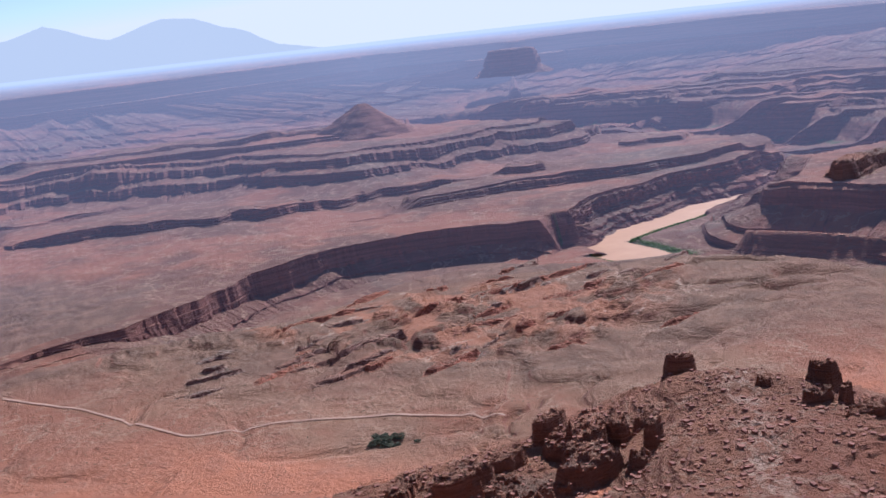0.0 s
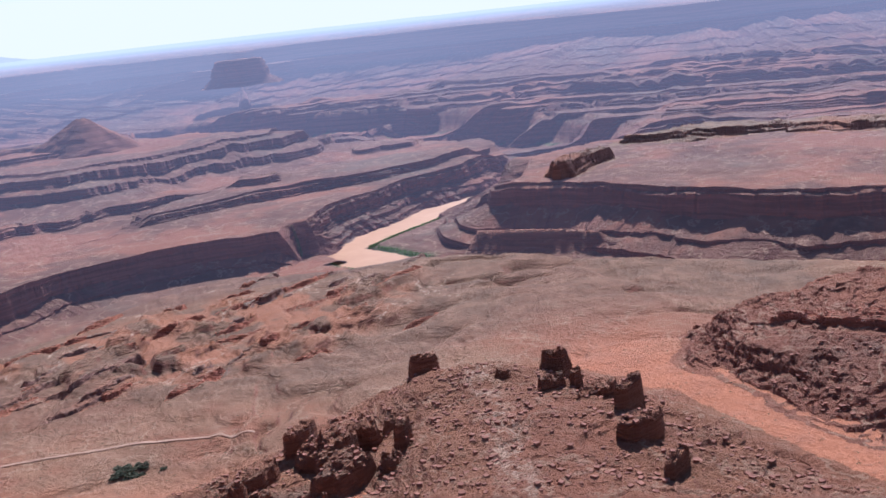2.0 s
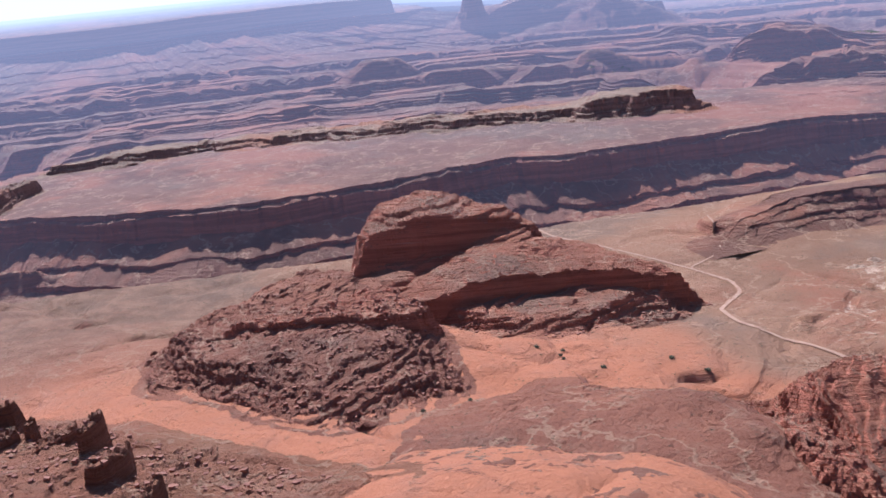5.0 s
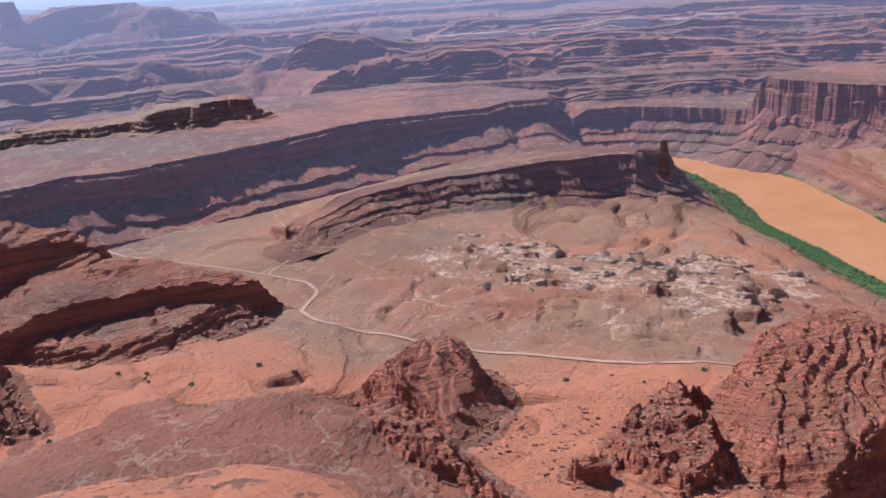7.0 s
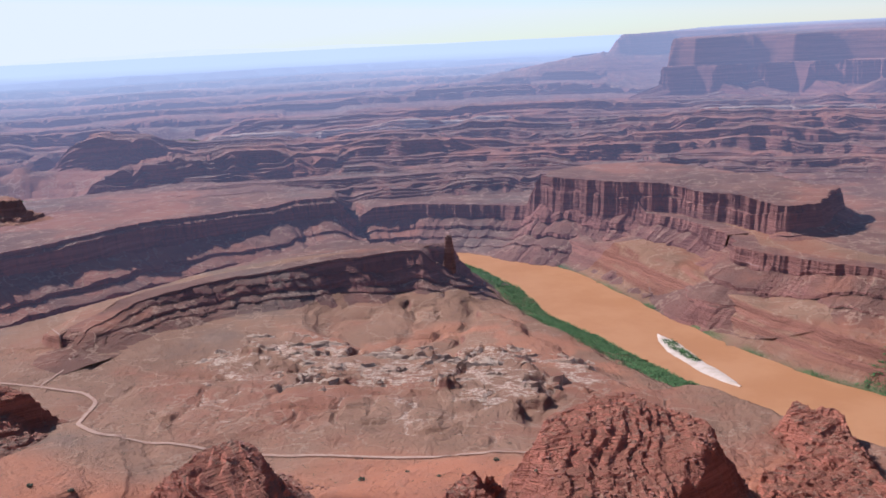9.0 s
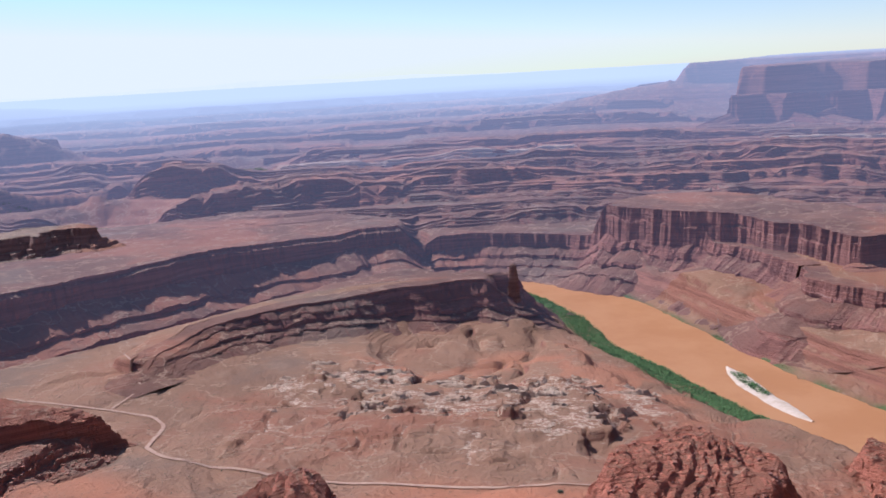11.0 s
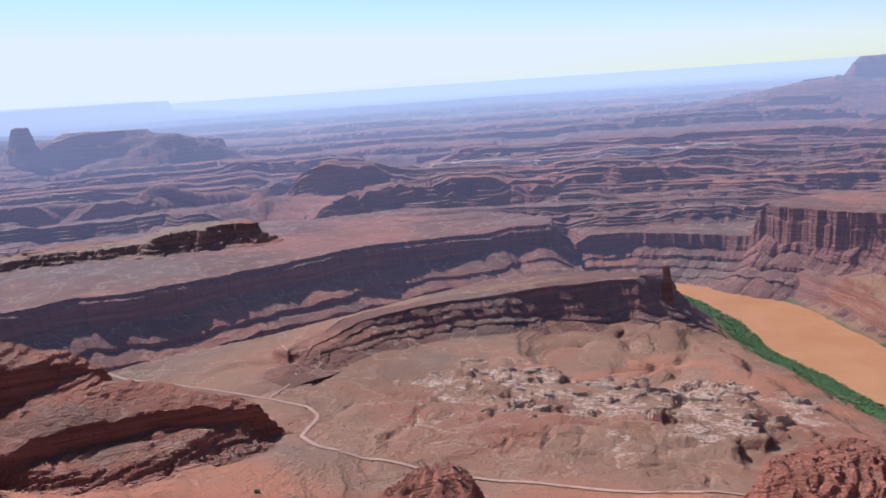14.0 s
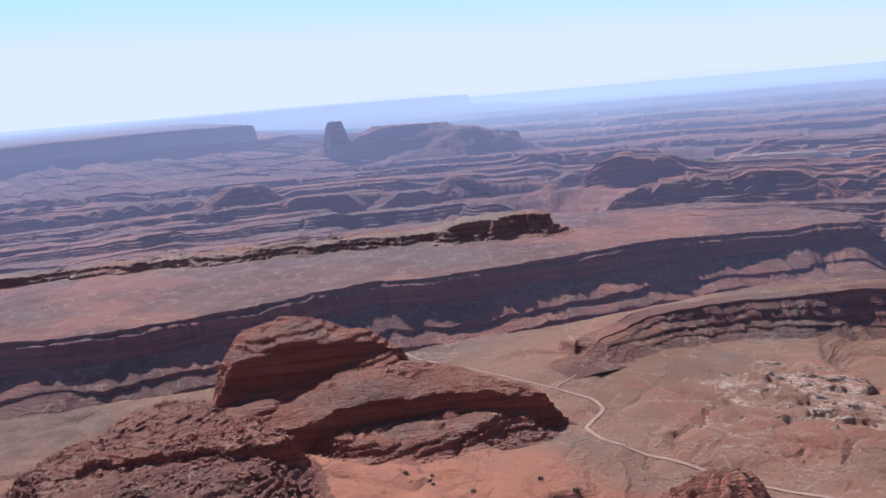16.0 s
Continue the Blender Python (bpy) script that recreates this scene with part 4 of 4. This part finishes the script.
for label, line in (("pale graded dirt road across the bench", [(1060, 780, 3.2), (1040, 740, 3.2), (992, 585, 3.4), (955, 452, 3.4), (925, 425, 3.4), (850, 413, 3.4), (821, 383, 3.6), (787, 237, 3.6), (773, 132, 3.6), (758, 1, 3.6), (735, -120, 3.2)]),
                    ("narrow dirt track towards the ridge", [(948, 440, 1.8), (971, 508, 1.8), (1050, 505, 1.8), (1104, 540, 1.8), (1182, 596, 1.8)]),
                    ("dirt track on the open flat", [(-511, 1053, 3), (-392, 983, 3), (-258, 871, 3), (-170, 887, 3), (-61, 876, 3), (42, 832, 3)]),
                    ("dirt track below the dark bluff", [(722, -179, 2.4), (620, -194, 2.4), (574, -210, 2.4), (540, -250, 2.4)])):
    tagged(ribbon("road", line, TRACK, 0.62, lift=0.8, across=4, step=3.0), label, "road", kind="structure")


# ---- far landmarks ----
def far_rock(name, label, bearing, low, high, distance, width, depth, seed, top=0.6, category="butte"):
    """A butte known by its bearing and its lower and upper angles above the eye's level."""
    a = radians(bearing)
    z0, z1 = EYE + distance * math.tan(radians(low)) - 12, EYE + distance * math.tan(radians(high))
    u, v = np.meshgrid(np.linspace(0, 2 * math.pi, 49)[:-1], np.linspace(0, 1, 26))
    shape = 1 + 0.16 * vnoise(3 * np.cos(u) + 7, 3 * np.sin(u) + seed, seed) + 0.05 * vnoise(u * 6, v * 14, seed + 2)
    taper = np.where(v < 0.3, 1.5 - 1.4 * v, 1.08 - (1.08 - top) * (v - 0.3) / 0.7) * np.where(v > 0.97, 0.75, 1)
    lx, ly = width / 2 * shape * taper * np.cos(u), depth / 2 * shape * taper * np.sin(u)
    x = distance * math.sin(a) + lx * math.cos(a) + ly * math.sin(a)
    y = distance * math.cos(a) - lx * math.sin(a) + ly * math.cos(a)
    z = z0 + (z1 - z0) * (v + 0.02 * vnoise(u * 4, v * 3, seed + 4))
    ob = sheet(name, x, y, z, FAR, {"red": 0 * x}, True)
    bm = bmesh.new()
    bm.from_mesh(ob.data)
    bm.verts.ensure_lookup_table()
    bm.faces.new([bm.verts[i] for i in range(48 * 25, 48 * 26)])
    bm.to_mesh(ob.data)
    bm.free()
    return tagged(ob, label, category)


far_rock("rock_spire", "lone hazy blue rock tower on the skyline", 50.9, -2.3, -1.07, 4080, 92, 92, 3, 0.62, "spire")
far_rock("butte", "stepped red pyramid butte on the chain", -3.75, -5.4, -3.42, 2880, 250, 200, 8, 0.1)
far_rock("butte", "dark flat-topped butte before the far rim", 5.05, -2.5, -1.24, 3950, 225, 160, 12, 0.85)
far_rock("butte", "low stepped butte on the basin floor", 45.4, -5.7, -4.2, 3050, 250, 150, 14, 0.4)
far_rock("butte", "small dark butte on the basin floor", 52.1, -4.9, -4.3, 3450, 52, 60, 5, 0.7)


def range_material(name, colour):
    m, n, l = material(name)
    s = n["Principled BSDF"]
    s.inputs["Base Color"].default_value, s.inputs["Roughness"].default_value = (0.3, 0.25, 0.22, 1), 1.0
    # haze painted on as an even glow that covers most of the rock colour
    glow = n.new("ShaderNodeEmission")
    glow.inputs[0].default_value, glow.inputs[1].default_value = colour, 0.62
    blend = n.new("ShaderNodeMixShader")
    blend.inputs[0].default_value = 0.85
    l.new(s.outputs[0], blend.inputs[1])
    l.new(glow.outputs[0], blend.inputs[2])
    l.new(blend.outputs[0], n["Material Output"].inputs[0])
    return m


MOUNTAINS, HILLS = range_material("mountains in painted blue haze", (0.76, 0.83, 0.94, 1)), range_material("distant hills in painted pale haze", (1.06, 1.08, 1.12, 1))


def mountains(label, bearings, angles, seed, detail=0.25, mat=MOUNTAINS):
    b = np.linspace(bearings[0], bearings[-1], 260)
    e = np.interp(b, bearings, angles)
    e = e + detail * fbm(b, 0 * b + seed, 3.0, 5, seed) * smooth(0, 0.6, e + 0.6)
    v = np.linspace(0, 1, 14)[:, None]
    dist = 4790 + 100 * v + 0 * b[None, :]
    el = -1.2 + (e[None, :] + 1.2) * v + 0.12 * vnoise(b[None, :] * 2.2, v * 5, seed) * v * (1 - v) * 4
    x, y = dist * np.sin(np.radians(b))[None, :], dist * np.cos(np.radians(b))[None, :]
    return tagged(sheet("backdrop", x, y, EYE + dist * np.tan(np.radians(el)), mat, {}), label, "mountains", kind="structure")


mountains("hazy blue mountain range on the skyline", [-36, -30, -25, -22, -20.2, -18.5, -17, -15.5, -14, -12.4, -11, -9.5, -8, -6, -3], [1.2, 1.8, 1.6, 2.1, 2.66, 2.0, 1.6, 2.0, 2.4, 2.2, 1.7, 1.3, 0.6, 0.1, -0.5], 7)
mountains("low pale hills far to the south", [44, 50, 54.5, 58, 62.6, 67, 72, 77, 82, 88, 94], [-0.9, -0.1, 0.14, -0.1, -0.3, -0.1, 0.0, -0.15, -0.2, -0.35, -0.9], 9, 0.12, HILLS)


# ---- low ledges, boulders and scrub ----
rnd = random.Random(11)
def slab(label, cx, cy, length, width, tall, turn, seed, mat, group):
    c, s_ = math.cos(radians(turn)), math.sin(radians(turn))
    ring = []
    for k in range(10):
        a = 2 * math.pi * k / 10
        lx, ly = length / 2 * math.cos(a) * rnd.uniform(0.75, 1.1), width / 2 * math.sin(a) * rnd.uniform(0.7, 1.1)
        ring.append((cx + lx * c - ly * s_, cy + lx * s_ + ly * c))
    top = float(height(np.array([cx]), np.array([cy]))[0]) + tall
    outcrop("rock_ledge", label, ring, [(cx, cy, top)], mat, cliff=3.5, talus=4, share=0.25, step=3.5, ledge=0.7, block=1.0, block_size=5, ragged=4, spacing=2.0, seed=seed, category="rock ledge", group=group)


for k in range(58):   # broken ledges on the slope towards the side canyon
    f, g = rnd.random(), rnd.random()
    x, y = -330 + 640 * f + 60 * g, 960 + 330 * g + 200 * f * g + 60 * f
    slab("dark weathered ledge on the gullied slope", x, y, rnd.uniform(25, 100), rnd.uniform(8, 20), rnd.uniform(2.5, 5.5), rnd.uniform(15, 50), 400 + k, GREY_ROCK if k % 2 else RED_ROCK, "ledges on the slope")
PALE_ROCK = desert("pale weathered sandstone", soil=(0.56, 0.385, 0.26), red=(0.5, 0.3, 0.2), rock=(0.46, 0.30, 0.20), relief=1.0)
for k in range(84):   # pale slabs inside the bend
    f, g = rnd.random(), rnd.random()
    x, y = 1105 - 160 * g + 60 * (1 - f) * (1 - g), 350 - 430 * f + rnd.uniform(-30, 30)
    slab("pale weathered sandstone slab", x, y, rnd.uniform(12, 46), rnd.uniform(5, 12), rnd.uniform(2.0, 5.5), rnd.uniform(65, 120), 560 + k, PALE_ROCK, "pale slabs inside the bend")


def plain(name, colour, other, scale=0.5, rough=0.95):
    m, n, l = material(name)
    geo = n.new("ShaderNodeNewGeometry")
    c = noise_out(n, l, geo.outputs["Position"], scale, 4)
    l.new(mixed(n, l, step_out(n, l, c, 0.35, 0.65), colour, other), n["Principled BSDF"].inputs["Base Color"])
    n["Principled BSDF"].inputs["Roughness"].default_value = rough
    return m


LEAF = plain("tamarisk green", (0.055, 0.11, 0.025), (0.10, 0.17, 0.045), 0.2)
SCRUB = plain("dry desert scrub", (0.06, 0.065, 0.03), (0.11, 0.10, 0.05), 0.3)
SAND = plain("pale river sand", (0.62, 0.46, 0.34), (0.52, 0.37, 0.26), 0.1)
STONE = plain("broken red stone", (0.24, 0.09, 0.055), (0.34, 0.14, 0.085), 0.25)


def raw(name, verts, faces, mat, parent=None):
    mesh = bpy.data.meshes.new(name)
    mesh.from_pydata(verts, [], faces)
    mesh.materials.append(mat)
    ob = new(name, mesh)
    ob.parent = parent
    return ob


def leafy(verts, faces, x, y, z, size, count, r):
    """A ragged bush of small leaf sprays round a low stem."""
    for _ in range(count):
        a, b, d = r.uniform(0, 2 * math.pi), r.uniform(0.1, 1.0), r.random() ** 0.5 * size
        cx, cy, cz = x + d * math.cos(a), y + d * math.sin(a), z + b * size * 0.9 * (1.1 - 0.5 * d / size)
        e = size * r.uniform(0.18, 0.42)
        n = len(verts)
        for q in range(4):
            t = q * math.pi / 2 + r.uniform(-0.5, 0.5)
            verts.append((cx + e * math.cos(t), cy + e * math.sin(t) * r.uniform(0.4, 1), cz + e * r.uniform(-0.6, 0.6)))
        faces.append((n, n + 1, n + 2, n + 3))


def scatter(name, label, category, spots, size, count, mat, seed):
    r = random.Random(seed)
    verts, faces = [], []
    for x, y, z in spots:
        leafy(verts, faces, x, y, z - 0.2, size * r.uniform(0.6, 1.3), count, r)
    return tagged(raw(name, verts, faces, mat), label, category, kind="stuff")


def bank_spots(stretch, near, far, count, seed):
    r = random.Random(seed)
    xs, ys = [], []
    for _ in range(count):
        k = r.uniform(0, len(stretch) - 1.001)
        (ax, ay, aw), (bx, by, bw) = stretch[int(k)], stretch[int(k) + 1]
        t = k - int(k)
        dx, dy = bx - ax, by - ay
        q = math.hypot(dx, dy)
        off = (aw + t * (bw - aw)) + r.uniform(near, far)
        xs.append(ax + t * dx - dy / q * off)
        ys.append(ay + t * dy + dx / q * off)
    return np.array(xs), np.array(ys)


def thicket(label, stretch, near, far, count, seed, size=3.0):
    x, y = bank_spots(stretch, near, far, count, seed)
    z = height(x, y)
    x, y, z = drawn_in(x, y, z)
    ok = z > 0.3 - 0.0
    return scatter("thicket", label, "thicket", list(zip(x[ok], y[ok], z[ok])), size, 9, LEAF, seed)


inner_bank = [RIVER[k] for k in range(2, 10)]
thicket("green tamarisk thicket on the inner river bank", inner_bank, 6, 58, 5200, 21)
outer = [(a, b, c) for a, b, c in reversed(RIVER[0:8])]
thicket("thin green growth on the outer river bank", outer, 2, 14, 1300, 22, 2.4)
thicket("green flood plain below the dark bluff", [(1010, -320, 30), (930, -385, 45), (840, -470, 60), (760, -560, 70)], -10, 95, 2400, 23, 3.2)
thicket("green growth beside the left arm of the river", [RIVER[k] for k in range(21, 15, -1)], 2, 26, 1500, 24, 3.0)
thicket("green growth on the far bank", [RIVER[k] for k in range(16, 22)], 4, 22, 900, 25, 2.6)
thicket("distant green river flat", FAR_RIVER, -30, 60, 900, 26, 5.0)
for k, line in enumerate(FLATS):
    thicket("distant green river flat", line, -80, 40, 900, 28 + k, 5.5)
tagged(ribbon("river", [(a, b, 16) for a, b, _ in FLATS[0]], WATER, 1.0, lift=2.5), "far reach of the muddy river beside a green flat", "river", kind="structure")

# the sandbar island
u, v = np.meshgrid(np.linspace(0, 1, 60), np.linspace(-1, 1, 13))
ix, iy = 1268 - 196 * u + 8 * np.sin(5 * u), -194 - 60 * u + 10 * np.sin(3.2 * u)
half = 15 * np.sin(np.pi * np.clip(u, 0.01, 0.99)) ** 0.6 * (1 + 0.25 * fbm(u * 100, v * 4, 20, 3, 5))
ix, iy = ix + v * half * 0.3, iy - v * half
iz = 1.6 * (1 - v * v) - 0.4 + 0.3 * fbm(ix, iy, 9, 3, 6)
island = tagged(sheet("sandbar", ix, iy, iz, SAND, {}), "pale sandbar island in the muddy river", "sandbar")
tops = [(1262 - 175 * t + rnd.uniform(-3, 3), -198 - 52 * t + 8 * math.sin(3.2 * t) + rnd.uniform(-7, 7), 1.0) for t in [rnd.uniform(0.12, 0.62) for _ in range(240)]]
scatter("thicket", "low green willows on the sandbar", "thicket", tops, 2.4, 9, LEAF, 27)

# scrub dotted over the bench and the slopes
r = random.Random(31)
dots = np.array([(r.uniform(-450, 1120), r.uniform(-300, 1300)) for _ in range(15000)])
dist = np.hypot(dots[:, 0], dots[:, 1])
dots = dots[(dist > 520) & (dist < 1400) & (along(RIVER, dots[:, 0], dots[:, 1])[0] > 90)]
dz = surface(dots[:, 0], dots[:, 1])
scatter("scrub", "sparse dark desert scrub dotted over the ground", "scrub", [(a, b, c) for (a, b), c in zip(dots, dz)], 1.25, 6, SCRUB, 32)


def shrub(x, y, size, seed):
    q = random.Random(seed)
    z = float(surface(np.array([x]), np.array([y]))[0])
    base = tagged(new("shrub"), "dark green desert shrub on red sand", "shrub", "desert shrubs")
    base.location = (x, y, z - 0.1)
    verts, faces = [], []
    leafy(verts, faces, 0, 0, 0.3, size, 70, q)
    raw("crown", verts, faces, SCRUB, base)
    verts, faces = [], []
    for k in range(5):
        a = 2 * math.pi * k / 5 + q.uniform(-0.3, 0.3)
        n = len(verts)
        for t in (0.0, 0.5, 1.0):
            for c in range(4):
                b = c * math.pi / 2
                w = 0.09 * size * (1 - 0.7 * t)
                verts.append((t * 0.5 * size * math.cos(a) + w * math.cos(b), t * 0.5 * size * math.sin(a) + w * math.sin(b), t * 0.7 * size))
        faces += [(n + 4 * i + c, n + 4 * i + (c + 1) % 4, n + 4 * i + 4 + (c + 1) % 4, n + 4 * i + 4 + c) for i in range(2) for c in range(4)]
    raw("stems", verts, faces, STONE, base)
    return base


for k, (x, y) in enumerate([(650, 460), (642, 484), (647, 418), (660, 470), (636, 452), (700, 380), (690, 350), (730, 90), (640, -10), (600, 330), (720, 120), (705, 60), (590, -225),
                            (606, -214), (620, -228), (640, -232), (575, -235), (740, 20), (745, -30), (480, 470), (520, 460)]):
    shrub(x + rnd.uniform(-4, 4), y + rnd.uniform(-4, 4), rnd.uniform(1.6, 2.8), 600 + k)
clump = [(-68 + rnd.gauss(0, 11), 818 + rnd.gauss(0, 8)) for _ in range(26)]
for k, (x, y) in enumerate(clump):
    shrub(x, y, rnd.uniform(2.4, 4.0), 640 + k)


def rubble(name, label, spots, lo, hi, mat, seed):
    q = random.Random(seed)
    verts, faces = [], []
    for x, y, z in spots:
        e = lo + (hi - lo) * q.random() ** 3
        n = len(verts)
        a = q.uniform(0, 3)
        for sx, sy, sz in ((-1, -1, -1), (1, -1, -1), (1, 1, -1), (-1, 1, -1), (-1, -1, 1), (1, -1, 1), (1, 1, 1), (-1, 1, 1)):
            bx, by = e * sx * q.uniform(0.5, 1.1), e * sy * q.uniform(0.4, 0.9)
            verts.append((x + bx * math.cos(a) - by * math.sin(a), y + bx * math.sin(a) + by * math.cos(a), z + e * (0.25 + 0.6 * sz * q.uniform(0.5, 1.0))))
        faces += [(n, n + 3, n + 2, n + 1), (n + 4, n + 5, n + 6, n + 7), (n, n + 1, n + 5, n + 4), (n + 1, n + 2, n + 6, n + 5), (n + 2, n + 3, n + 7, n + 6), (n + 3, n, n + 4, n + 7)]
    return tagged(raw(name, verts, faces, mat), label, "rubble", kind="stuff")


def strewn(outline, count, seed, margin=25):
    q = np.random.default_rng(seed)
    p = np.array(outline)
    pts = q.uniform(p.min(0) - margin, p.max(0) + margin, (count * 3, 2))
    pts = pts[inside(outline, pts[:, 0], pts[:, 1]) > -margin][:count]
    return [(a, b, c) for (a, b), c in zip(pts, surface(pts[:, 0], pts[:, 1]))]


rubble("rubble", "loose brown boulders over the spur", strewn([(-120, 660), (110, 765), (170, 805), (300, 735), (330, 500), (345, 420), (60, 480)], 3400, 51, 10), 0.4, 2.3, STONE, 52)
rubble("rubble", "fallen red blocks at the foot of the hill", strewn([(862, 430), (800, 450), (727, 480), (660, 545), (640, 660), (600, 560), (530, 480), (430, 500), (420, 620), (560, 680), (700, 560)], 1300, 53, 6), 0.4, 2.0, STONE, 54)
rubble("rubble", "fallen blocks round the fin and dome", strewn([(640, 300), (740, 200), (700, 150), (560, 160), (500, 60), (520, -80), (640, -200), (760, -150), (760, -80), (660, 40)], 1500, 55, 6), 0.4, 1.9, STONE, 56)
